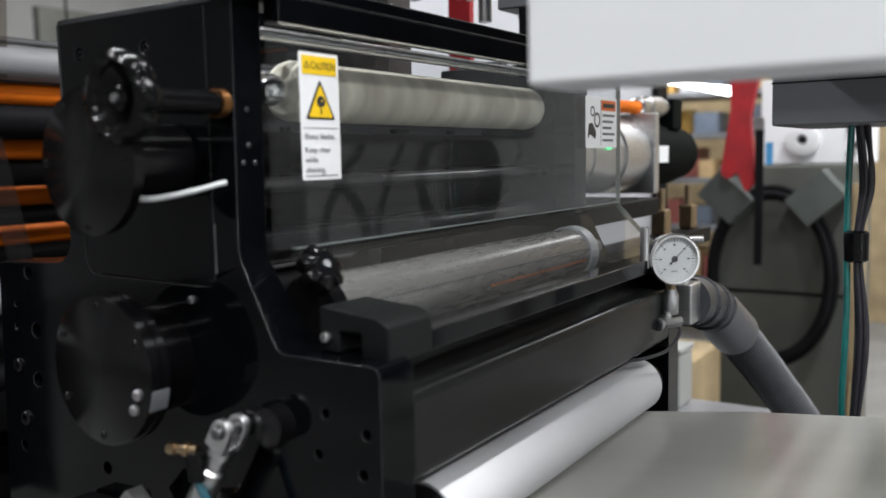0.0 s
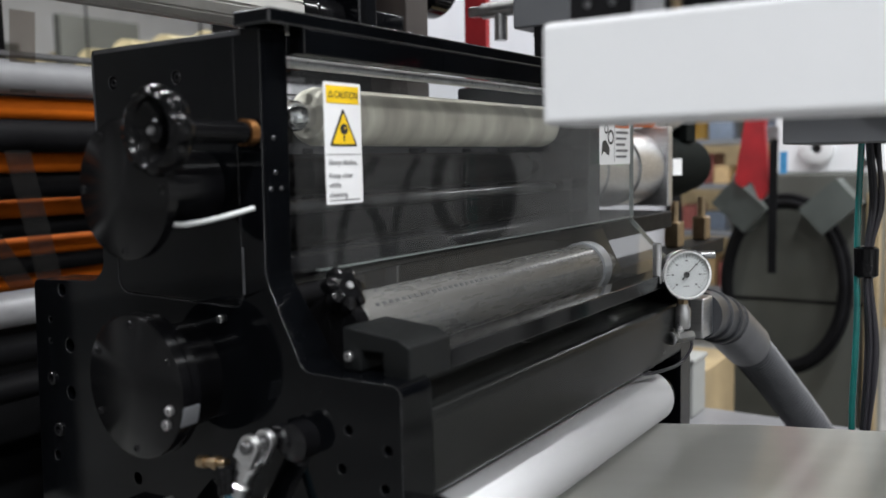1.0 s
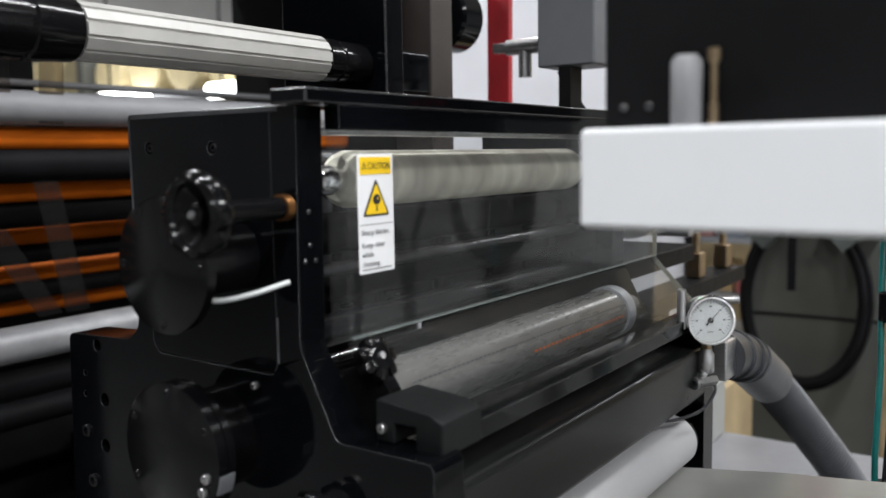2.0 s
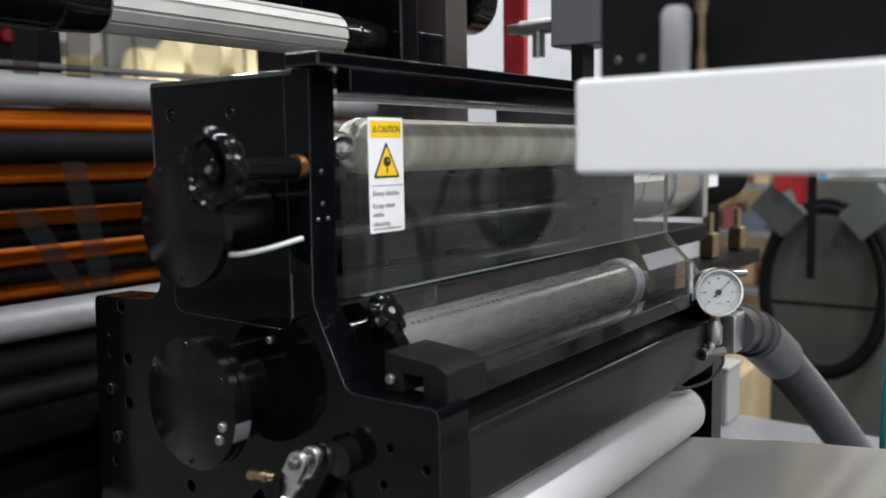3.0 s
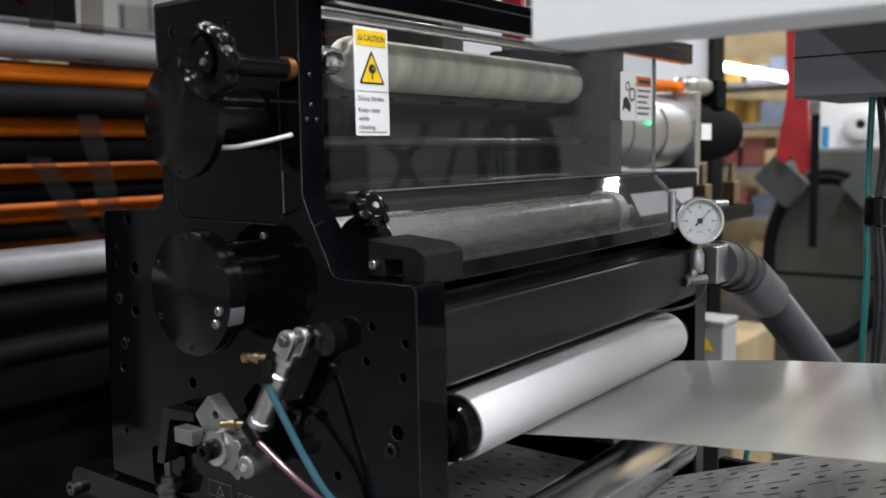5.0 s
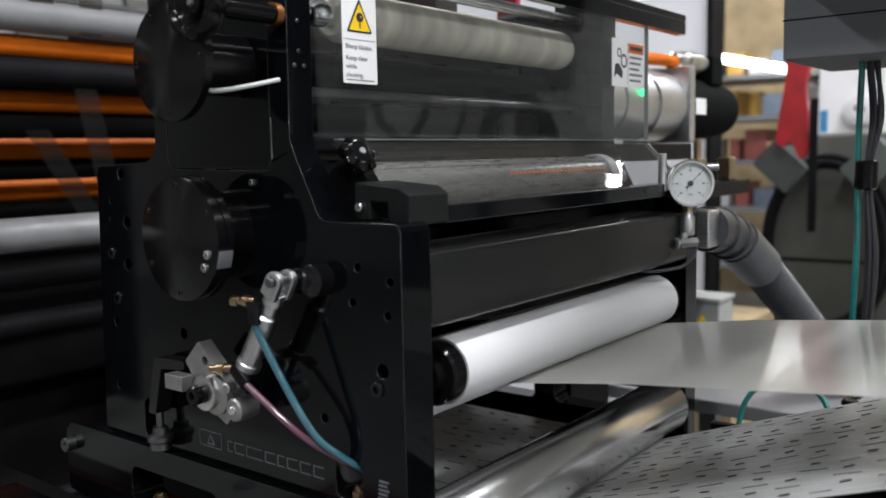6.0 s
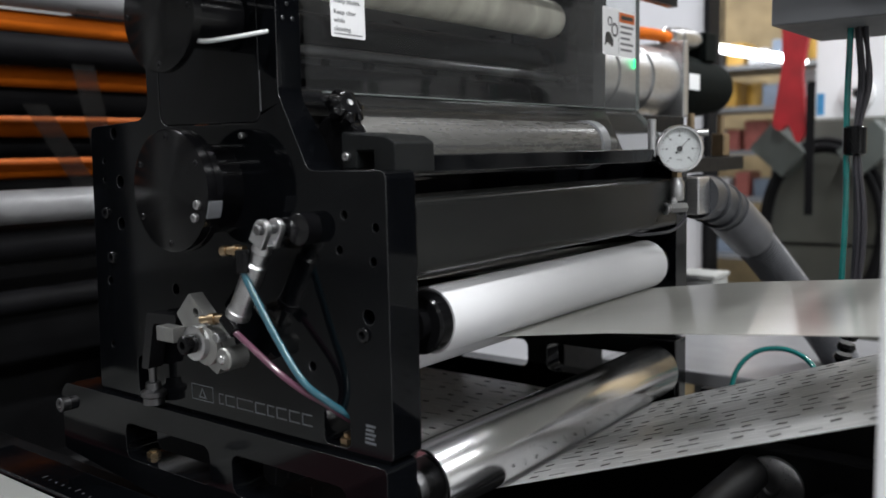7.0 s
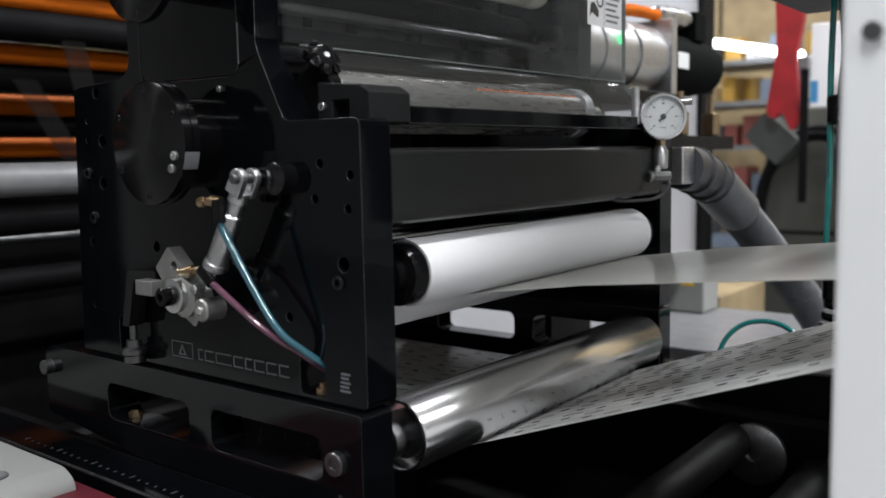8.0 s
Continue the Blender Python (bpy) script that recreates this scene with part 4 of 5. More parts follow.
    part("boss", lathe(B(), [(0, 0.0185), (0.012, 0.0185), (0.013, 0.017), (0.013, 0.0105)], along((-0.247, y - 0.0065, 0.884), (-0.247, y - 0.030, 0.884)), 40), STEEL, blk, "turned steel boss")
    part("boss_cap", lathe(B(), [(0.010, 0.0100), (0.025, 0.0100), (0.0265, 0.0085), (0.0265, 0.0045), (0.022, 0.004), (0.022, 0)], along((-0.247, y - 0.0065, 0.884), (-0.247, y - 0.030, 0.884)), 36), BLKPL, blk, "black socket cap")
    part("clamp_disc", lathe(B(), [(0, 0.0205), (0.005, 0.0205), (0.006, 0.019)], along((-0.238, y - 0.0065, 0.881), (-0.238, y - 0.02, 0.881)), 40), DARKALU, blk)
    part("end_roller", cyl(B(), (-0.206, y - 0.014, 0.871), (-0.206, y + 0.012, 0.871), 0.0120, 28, ch=0.0015), DARKALU, blk)
    part("roller_pin", cyl(B(), (-0.206, y - 0.017, 0.871), (-0.206, y - 0.013, 0.871), 0.0045, 14, ch=0.001), CHROME, blk)
    part("link_screw", cyl(B(), (-0.214, y - 0.016, 0.893), (-0.214, y - 0.004, 0.893), 0.0055, 6, ch=0.001), STEEL, blk)
    part("spacer", box(B(), -0.275, -0.235, y + 0.010, 0.0, 0.875, 0.900), ANOD2, a)
    # stop screw in the left slot
    part("stop_rod", lathe(B(), [(0, 0.0125), (0.008, 0.0125), (0.010, 0.0150), (0.015, 0.0150), (0.018, 0.0095), (0.026, 0.0085), (0.026, 0.0045), (0.050, 0.0045)], Matrix.Translation((-0.384, -0.014, 0.7885)), 24), DARKST, a, "stop screw with collar")
    bm = prism(B(), rounded([(-0.391, 0.832), (-0.377, 0.832), (-0.362, 0.888), (-0.318, 0.892), (-0.318, 0.902), (-0.374, 0.900)], 0.004), [], -0.024, -0.004)
    part("stop_arm", bm, ANOD2, a, bevel=0.002)


actuator()


def air_tubes():
    bm = tube(B(), [(-0.1695, -0.046, 0.964), (-0.164, -0.044, 0.950), (-0.134, -0.036, 0.896), (-0.110, -0.028, 0.858), (-0.093, -0.014, 0.838), (-0.084, 0.004, 0.822), (-0.083, 0.022, 0.808)], 0.0037, 14)
    solo("air_tube", bm, BLUET, "glossy blue pneumatic tube into the plate slot", "tube")
    bm = tube(B(), [(-0.187, -0.046, 0.9010), (-0.180, -0.044, 0.896), (-0.138, -0.036, 0.866), (-0.114, -0.026, 0.848), (-0.098, -0.012, 0.834), (-0.092, 0.004, 0.820), (-0.091, 0.022, 0.807)], 0.0034, 14)
    solo("air_tube", bm, PINKT, "glossy purple pneumatic tube into the plate slot", "tube")


air_tubes()


# ---- bed under the station ----
def bed():
    b = thing("machine_bed", (0.1, 0.35, 0.0), "black machine bed with cross rails", "machine bed")
    part("bed_beam", box(B(), -1.6, 1.4, 0.0, 0.05, 0.30, 0.6385), DULL, b, bevel=0.004)
    part("bed_beam", box(B(), -1.6, 1.4, 0.655, 0.70, 0.30, 0.6385), DULL, b, bevel=0.004)
    part("slide_rail", box(B(), -0.75, -0.10, -0.075, -0.012, 0.640, 0.668), ANOD, b, bevel=0.003)
    bm = B()
    for k in range(26):
        box(bm, -0.58 + 0.016 * k, -0.579 + 0.016 * k, -0.058, -0.054 + (0.004 if k % 5 == 0 else 0), 0.6679, 0.6683)
    part("scale_mark", bm, GREYINK, b)
    part("rail_bracket", box(B(), -0.75, -0.10, -0.075, 0.0, 0.60, 0.6395), DULL, b)
    for x in (-1.3, 1.1):
        part("leg", box(B(), x, x + 0.12, 0.05, 0.655, 0.0, 0.45), DULL, b)
    part("tray", box(B(), 0.16, 0.60, 0.055, 0.25, 0.54, 0.552), LIGHTGREY, b, "light grey tray", bevel=0.002)
    part("fan_grille", lathe(B(), [(0, 0.045), (0.008, 0.045), (0.010, 0.040), (0.010, 0.012), (0.004, 0.010), (0.004, 0)], along((0.13, 0.654, 0.585), (0.13, 0.60, 0.585)), 32), STEEL, b, "round metal fan grille")
    part("pan", box(B(), -0.6, 1.3, 0.051, 0.654, 0.50, 0.515), DULL, b)
    for x, z, r in ((0.10, 0.600, 0.026), (0.22, 0.565, 0.030)):
        part("idler_roller", lathe(B(), [(0.051, r), (0.654, r)], yaxis(x, z), 28), DULL, b)
    for x, z in ((0.10, 0.60), (0.30, 0.59), (0.16, 0.52)):
        cap_screw(b, x, 0.0, z, 0.008, 0.004, STEEL)
    part("side_panel", box(B(), 0.0, 1.3, 0.703, 0.72, 0.30, 0.70), DULL, b, bevel=0.003)


bed()


def white_housing():
    w = thing("machine_housing", (-0.72, -0.20, 0.0), "white sheet-metal housing over a maroon plinth", "housing")
    bm = prism(B(), rounded([(-1.0, 0.50), (-1.0, 0.684), (-0.40, 0.681), (-0.379, 0.668), (-0.378, 0.50)], 0.010), [], -0.30, -0.10)
    part("cover", bm, COVERG, w, bevel=0.003)
    part("plinth", box(B(), -1.0, -0.24, -0.28, -0.085, 0.0, 0.659), MAROON, w, bevel=0.003)
    bm = lathe(B(), [(0, 0.016), (0.002, 0.016), (0.003, 0.013), (0.0015, 0.011), (0.0015, 0)], along((-0.435, -0.165, 0.6810), (-0.435, -0.165, 0.70)), 28)
    part("lock", bm, GREYBX, w)


white_housing()


# ---- white arm, post and grey box in the foreground ----
def white_frame():
    f = thing("control_stand", (0.5, -0.02, 0.0), "white powder-coated box-section frame of the control panel", "frame")
    part("arm", box(B(), 0.119, 0.55, -0.030, 0.030, 1.2545, 1.3175), WHITEP, f, "white horizontal arm", bevel=0.004)
    part("post", box(B(), 0.398, 0.56, -0.030, 0.030, 0.0, 1.2540), WHITEP, f, "white upright post", bevel=0.005)
    part("screen_housing", box(B(), 0.123, 0.60, 0.0, 0.05, 1.318, 1.80), DULL, f, "black screen housing above the arm", bevel=0.003)
    for x in (0.137, 0.154):
        cap_screw(f, x, 0.0, 1.331, 0.0025, 0.002, DARKST)
    part("post_bolt", cyl(B(), (0.416, -0.0302, 1.090), (0.416, -0.036, 1.090), 0.0055, 16, ch=0.001), DARKST, f)


white_frame()


def arm_bottle():
    b = thing("lubricant_bottle", (0.186, -0.014, 1.3177), "small white plastic bottle standing on the white arm", "bottle")
    part("body", lathe(B(), [(0, 0.008), (0.002, 0.0092), (0.038, 0.0094), (0.042, 0.0065)], Matrix.Translation((0.183, -0.014, 1.3177)), 24), GREYROLL, b)
    n = thing("brass_nozzle", (0.209, -0.012, 1.3177), "brass nozzle standing on the white arm", "nozzle")
    part("body", lathe(B(), [(0, 0.003), (0.012, 0.003), (0.013, 0.0022), (0.036, 0.0022), (0.038, 0.004), (0.045, 0.004)], Matrix.Translation((0.199, -0.012, 1.3177)), 16), BRASS, n)


arm_bottle()


def grey_box():
    g = thing("junction_box", (0.3, 0.80, 1.2455), "grey painted electrical box hung under a black housing", "electrical box")
    part("body", box(B(), 0.0985, 0.62, 0.706, 0.96, 1.2455, 1.36), GREYBX, g, bevel=0.003)
    part("lid_seam", box(B(), 0.0980, 0.6205, 0.7055, 0.9605, 1.300, 1.302), DULL, g)
    k = thing("black_housing", (0.45, 0.85, 1.36), "large black machine housing above the web", "housing")
    part("body", box(B(), 0.10, 0.80, 0.60, 1.00, 1.3605, 2.10), DULL, k, bevel=0.006)
    part("support", box(B(), 0.68, 0.78, 0.86, 0.98, 0.0, 1.3600), DULL, k)
    for x in (0.15, 0.175, 0.20):
        part("indicator", cyl(B(), (x, 0.600, 1.385), (x, 0.594, 1.385), 0.006, 14, ch=0.001), RED, k, "red indicator button")


grey_box()


def cable_bundle():
    c = thing("cable_bundle", (0.19, 0.82, 0.70), "teal and grey cables tied into one hanging bundle", "cables")
    x, y = 0.190, 0.815
    part("teal_cable", tube(B(), [(x - 0.010, y, 1.2455), (x - 0.012, y, 1.12), (x - 0.010, y, 0.98), (x - 0.013, y, 0.86), (x - 0.010, y, 0.78)], 0.0046, 12), TEAL, c, "teal cable")
    for k, (dx, dy, bow) in enumerate(((-0.002, 0.006, 0.006), (0.002, -0.004, 0.008), (0.006, 0.003, 0.012), (0.009, -0.002, 0.007))):
        part("grey_cable", tube(B(), [(x + dx * 1.3, y + dy, 1.2455), (x + dx + bow, y + dy, 1.165), (x + dx * 0.6, y + dy, 1.08), (x + dx + bow * 0.9, y + dy, 0.95), (x + dx * 0.7, y + dy, 0.80)], 0.0034, 10), GREYC, c)
    for z0, z1 in ((1.058, 1.102), (0.792, 0.825)):
        part("tape_wrap", lathe(B(), [(z0, 0.012), (z0 + 0.003, 0.0165), (z1 - 0.003, 0.0165), (z1, 0.012)], Matrix.Translation((x, y, 0)), 18), BLKPL, c, "black tape wrap")
    bm = B()
    for k in range(5):
        lathe(bm, [(-0.006, 0.012), (0.0, 0.0145), (0.006, 0.012)], along((x - 0.004 * k, y, 0.785 - 0.018 * k), (x - 0.004 * k - 0.004, y, 0.767 - 0.018 * k)), 14)
    part("corrugated_sleeve", bm, BLKPL, c, "black corrugated sleeve")


cable_bundle()


def teal_loop():
    bm = tube(B(), [(-0.012, 0.86, 0.630), (-0.004, 0.88, 0.690), (0.026, 0.90, 0.724), (0.075, 0.91, 0.729), (0.118, 0.90, 0.706), (0.145, 0.88, 0.64)], 0.0045, 12)
    solo("teal_hose", bm, TEAL, "looped teal air hose beside the bed", "hose")


teal_loop()


# ---- drive on the far side ----
def servo():
    s = thing("servo_motor", (-0.25, 1.0, 1.05), "silver gearbox with a dark servo motor", "motor")
    m = yaxis(-0.275, 1.212)
    part("gearbox", lathe(B(), [(0.700, 0.060), (0.705, 0.066), (0.840, 0.066), (0.842, 0.062), (0.850, 0.062), (0.852, 0.066), (0.985, 0.066), (0.987, 0.070), (1.110, 0.070)], m, 56), ALU, s, "silver turned gearbox")
    part("flange", box(B(), -0.350, -0.200, 1.1105, 1.136, 1.137, 1.290), ALU, s, bevel=0.003)
    part("motor_body", lathe(B(), [(1.1365, 0.060), (1.142, 0.066), (1.36, 0.066), (1.365, 0.058), (1.44, 0.058), (1.445, 0.048), (1.445, 0)], m, 40), MOTORM, s, "dark grey motor")
    part("rating_plate", box(B(), -0.2100, -0.2080, 1.160, 1.215, 1.195, 1.228), DIAL, s)
    part("connector", lathe(B(), [(0, 0.014), (0.004, 0.019), (0.045, 0.019), (0.047, 0.022), (0.12, 0.022), (0.124, 0.017), (0.15, 0.017)], along((-0.245, 1.130, 1.303), (-0.245, 1.30, 1.308)), 20), STEEL, s)
    part("power_cable", tube(B(), [(-0.245, 1.132, 1.302), (-0.245, 1.06, 1.301), (-0.247, 0.99, 1.297), (-0.26, 0.93, 1.285), (-0.30, 0.86, 1.28)], 0.012, 14), ORANGE, s, "orange motor cable")
    part("plug_block", box(B(), -0.268, -0.222, 1.285, 1.345, 1.262, 1.325), MOTORM, s, bevel=0.004)
    part("mount", box(B(), -0.36, -0.16, 0.70, 1.02, 1.105, 1.135), DULL, s, bevel=0.003)
    part("mount_plate", box(B(), -0.38, -0.30, 0.6975, 0.716, 0.90, 1.36), GREYBX, s)
    # glowing patches painted where the metal reflects a green lamp
    part("green_glint", box(B(), -0.2085, -0.2065, 0.90, 0.912, 1.222, 1.245), GREEN, s, "glowing patch for a reflected green lamp")
    part("green_glint", box(B(), -0.236, -0.222, 1.1075, 1.1103, 1.170, 1.215), GREEN, s, "glowing patch for a reflected green lamp")
    for y in (1.13, 1.30):
        part("clamp", box(B(), -0.215, -0.185, y, y + 0.035, 1.055, 1.105), BRASS, s, bevel=0.004)
        part("clamp_screw", cyl(B(), (-0.20, y + 0.018, 1.105), (-0.20, y + 0.018, 1.145), 0.008, 14), BRASS, s)
    part("arm", box(B(), -0.23, -0.17, 0.74, 1.38, 1.025, 1.054), DULL, s)
    part("stand", box(B(), -0.38, -0.30, 0.80, 0.95, 0.0, 1.0245), DULL, s)
    part("brace", box(B(), -0.30, -0.18, 0.80, 0.95, 1.005, 1.0245), DULL, s)


servo()


# ---- neighbouring roller stand to the left ----
def roller_stand():
    r = thing("roller_stand", (-1.25, 0.5, 0.0), "stand of orange and black rollers threaded with film strips", "machine")
    X = -1.2
    rows = [(-1.17, 1.402, 0.0315, GREYROLL), (-1.198, 1.3475, 0.0215, ORANGE), (-1.21, 1.299, 0.034, RUBBER), (-1.264, 1.249, 0.022, ORANGE), (-1.30, 1.206, 0.032, RUBBER), (-1.406, 1.154, 0.023, ORANGE), (-1.42, 1.112, 0.024, RUBBER), (-1.497, 1.062, 0.023, ORANGE), (-1.50, 1.019, 0.020, RUBBER), (-1.55, 0.982, 0.023, ORANGE), (-1.063, 0.996, 0.031, SILVER), (-1.10, 0.925, 0.034, RUBBER), (-1.50, 0.853, 0.012, DARKST), (-1.45, 0.76, 0.03, RUBBER)]
    for x, z, rad, mm in rows:
        part("roller", lathe(B(), [(-0.30, rad * 0.6), (-0.295, rad), (1.245, rad), (1.25, rad * 0.6)], yaxis(x, z), 32), mm, r)
    for x, z in ((-1.255, 1.277), (-1.38, 1.184)):
        part("guide_rod", lathe(B(), [(-0.30, 0.005), (1.25, 0.005)], yaxis(x, z), 14), GREYROLL, r)
    for y in (-0.36, 1.255):
        part("end_frame", box(B(), X - 0.42, X + 0.20, y, y + 0.05, 0.0, 1.85), DULL, r, bevel=0.004)
    part("back_panel", box(B(), X - 0.44, X - 0.4205, -0.36, 1.30, 0.0, 1.30), DULL, r)
    # added cover, out of view, keeps overhead light off the lower rollers
    part("shade_cover", box(B(), X - 0.44, X + 0.40, -0.36, 1.305, 1.851, 1.90), DULL, r, "unseen black cover shading the rollers")
    for y0, y1, z0, z1 in ((0.370, 0.361, 1.52, 1.372), (0.265, 0.262, 1.54, 1.40), (0.342, 0.391, 1.268, 1.02), (0.237, 0.335, 1.187, 1.02)):
        w = 0.049
        bm = B()
        vs = [bm.verts.new(p) for p in ((X + 0.050, y0, z0), (X + 0.050, y0 + w, z0), (X + 0.050, y1 + w, z1), (X + 0.050, y1, z1), (X + 0.0505, y0, z0), (X + 0.0505, y0 + w, z0), (X + 0.0505, y1 + w, z1), (X + 0.0505, y1, z1))]
        for f in ((0, 1, 2, 3), (7, 6, 5, 4), (0, 4, 5, 1), (1, 5, 6, 2), (2, 6, 7, 3), (3, 7, 4, 0)):
            bm.faces.new([vs[i] for i in f])
        ob = part("film_strip", bm, STRIPF, r, "clear film strip", smooth=False)
    panel = part("button_panel", box(B(), -1.33, -1.285, -0.20, 0.437, 1.405, 1.75), DULL, r, "black panel with a red button", bevel=0.003)
    # added dark strip that hides the bright tube behind the roller gap
    part("gap_blocker", box(B(), -1.33, -1.285, 0.4375, 1.25, 1.33, 1.392), DULL, r)
    part("button", cyl(B(), (-1.285, 0.322, 1.509), (-1.268, 0.322, 1.509), 0.014, 20, ch=0.003), RED, panel, "red push button")
    part("guide_rod", lathe(B(), [(-0.30, 0.007), (1.25, 0.007)], yaxis(-1.262, 1.455), 14), GREYROLL, r)
    bm = B()
    tube(bm, [(X + 0.20, 0.55, 1.02), (X + 0.22, 0.60, 1.08), (X + 0.22, 0.68, 1.13), (X + 0.20, 0.74, 1.14)], 0.018, 14)
    part("red_hose", bm, RED, r, "red hose")
    part("clear_flap", prism(B(), [(-0.58, 0.795), (-0.535, 0.798), (-0.50, 0.86), (-0.515, 0.87)], [], 0.10, 0.106), RINGG, r)


roller_stand()


def fluted_shaft():
    f = thing("air_shaft", (-0.46, 0.2, 1.43), "fluted grey expanding shaft held on a black bearing plate", "shaft")
    x, z = -0.45, 1.434
    bm = B()
    prof = []
    for k in range(12):
        a = radians(30 * k)
        for da, rr in ((-13, 0.0275), (-11, 0.0303), (11, 0.0303), (13, 0.0275)):
            prof.append((x + rr * math.cos(a + radians(da)), z + rr * math.sin(a + radians(da))))
    part("fluted_bar", prism(bm, prof, [], -0.012, 0.345), SHAFTW, f, "grey fluted bars")
    part("end_collar", lathe(B(), [(-0.149, 0.022), (-0.144, 0.033), (-0.072, 0.034), (-0.070, 0.0315), (-0.066, 0.0315), (-0.064, 0.034), (-0.054, 0.034), (-0.016, 0.032), (-0.0125, 0.027)], yaxis(x, z), 36), BLKPL, f, "black knurled end collar")
    part("end_collar", lathe(B(), [(0.3455, 0.022), (0.349, 0.029), (0.372, 0.029), (0.374, 0.026), (0.378, 0.026), (0.380, 0.028), (0.43, 0.028), (0.44, 0.022)], yaxis(x, z), 36), BLKPL, f)
    part("bearing_plate", box(B(), -0.606, -0.405, 0.44, 0.48, 1.375, 2.1), ANOD, f, bevel=0.003)
    part("bearing_bracket", box(B(), -0.515, -0.445, 0.481, 0.599, 1.40, 1.46), ANOD, f, bevel=0.003)
    part("column", box(B(), -0.515, -0.441, 0.60, 0.66, 1.10, 2.4), BROWN, f, "dark brown steel column", bevel=0.003)
    part("round_cover", lathe(B(), [(-0.02, 0.055), (0.03, 0.055), (0.035, 0.05)], along((-0.50, 0.74, 1.535), (-0.50, 0.70, 1.535)), 40), ANOD, f)


fluted_shaft()


# ---- far background ----
def coil_cabinet():
    c = thing("control_cabinet", (-0.3, 2.9, 0.0), "grey-green metal cabinet with a seam", "cabinet")
    part("body", box(B(), -0.50, -0.06, 2.62, 3.1, 0.0, 1.165), GREYCAB, c, bevel=0.01)
    part("seam", box(B(), -0.501, -0.059, 2.6175, 2.62, 0.722, 0.732), DULL, c)
    part("side_post", box(B(), -0.058, -0.02, 2.60, 2.66, 0.0, 1.1), TAN, c)
    for sx in (-0.44, -0.155):
        m = Matrix.Translation((sx, 2.50, 1.06)) @ Matrix.Rotation(radians(42 if sx < -0.3 else -42), 4, "Y")
        part("hook_plate", box(B(), -0.075, 0.075, -0.01, 0.119, -0.055, 0.055, m), HOOKM, c, "grey coil hook")
    k = thing("hose_coil", (-0.3, 2.55, 0.5), "coil of black hose hung on the cabinet", "hose")
    for i in range(4):
        rx, rz = 0.205 - 0.008 * i, 0.300 - 0.010 * i
        pts = [(-0.300 + rx * math.cos(2 * math.pi * j / 20), 2.56 + 0.014 * (i % 2) - 0.01 * i, 0.790 + rz * math.sin(2 * math.pi * j / 20)) for j in range(21)]
        part("hose_turn", tube(B(), pts, 0.012, 10, 3, True), RUBBER, k)
    t = thing("white_unwind", (-0.24, 2.8, 1.165), "white machine panel with a round hub", "machine")
    part("panel", box(B(), -0.372, -0.02, 2.70, 2.9, 1.1655, 1.46), WHITEP, t, bevel=0.006)
    part("hub", lathe(B(), [(0, 0.055), (0.03, 0.055), (0.035, 0.045), (0.035, 0.018), (0.01, 0.015), (0.01, 0)], along((-0.231, 2.70, 1.248), (-0.231, 2.6, 1.248)), 32), DIAL, t)
    for dx, dz in ((0.15, 0.03), (0.15, -0.05), (0.17, -0.02)):
        cap_screw(t, -0.231 + dx, 2.70, 1.248 + dz, 0.013, 0.01, DARKST)
    part("hub_bore", cyl(B(), (-0.231, 2.688, 1.248), (-0.231, 2.686, 1.248), 0.014, 18), INK, t)


coil_cabinet()


def red_strap():
    s = thing("red_strap", (-0.42, 2.4, 1.1), "red fabric strap hanging with a black webbing end", "strap")
    x, y = -0.368, 2.42
    bm = B()
    pr = [(-0.050, 1.72), (0.046, 1.72), (0.050, 1.45), (0.026, 1.32), (0.045, 1.12), (0.016, 1.075), (-0.014, 1.15), (-0.040, 1.12), (-0.068, 1.14), (-0.036, 1.35)]
    prism(bm, rounded([(x + a, b) for a, b in pr], 0.02), [], y, y + 0.03)
    part("fabric", bm, RED, s, "folded red fabric", bevel=0.008)
    part("webbing", box(B(), x + 0.045, x + 0.072, y - 0.01, y - 0.004, 0.845, 1.30), RUBBER, s, bevel=0.002)
    part("clip", box(B(), x + 0.040, x + 0.075, y - 0.016, y - 0.0105, 1.28, 1.32), STEEL, s, bevel=0.003)
    part("tag", box(B(), x + 0.078, x + 0.10, y - 0.01, y - 0.004, 1.17, 1.24), mat("blue_tag", (0.05, 0.25, 0.5), 0.5), s)
    u = thing("red_banner", (-0.53, 0.95, 1.4), "red fabric strip hanging behind the station", "fabric")
    part("strip", prism(B(), rounded([(-0.556, 1.33), (-0.508, 1.33), (-0.502, 1.9), (-0.552, 1.9)], 0.01), [], 0.95, 0.965), RED, u, bevel=0.005)
    part("cord", cyl(B(), (-0.53, 0.957, 1.89), (-0.53, 0.957, CEIL), 0.004, 8), RUBBER, u)


red_strap()


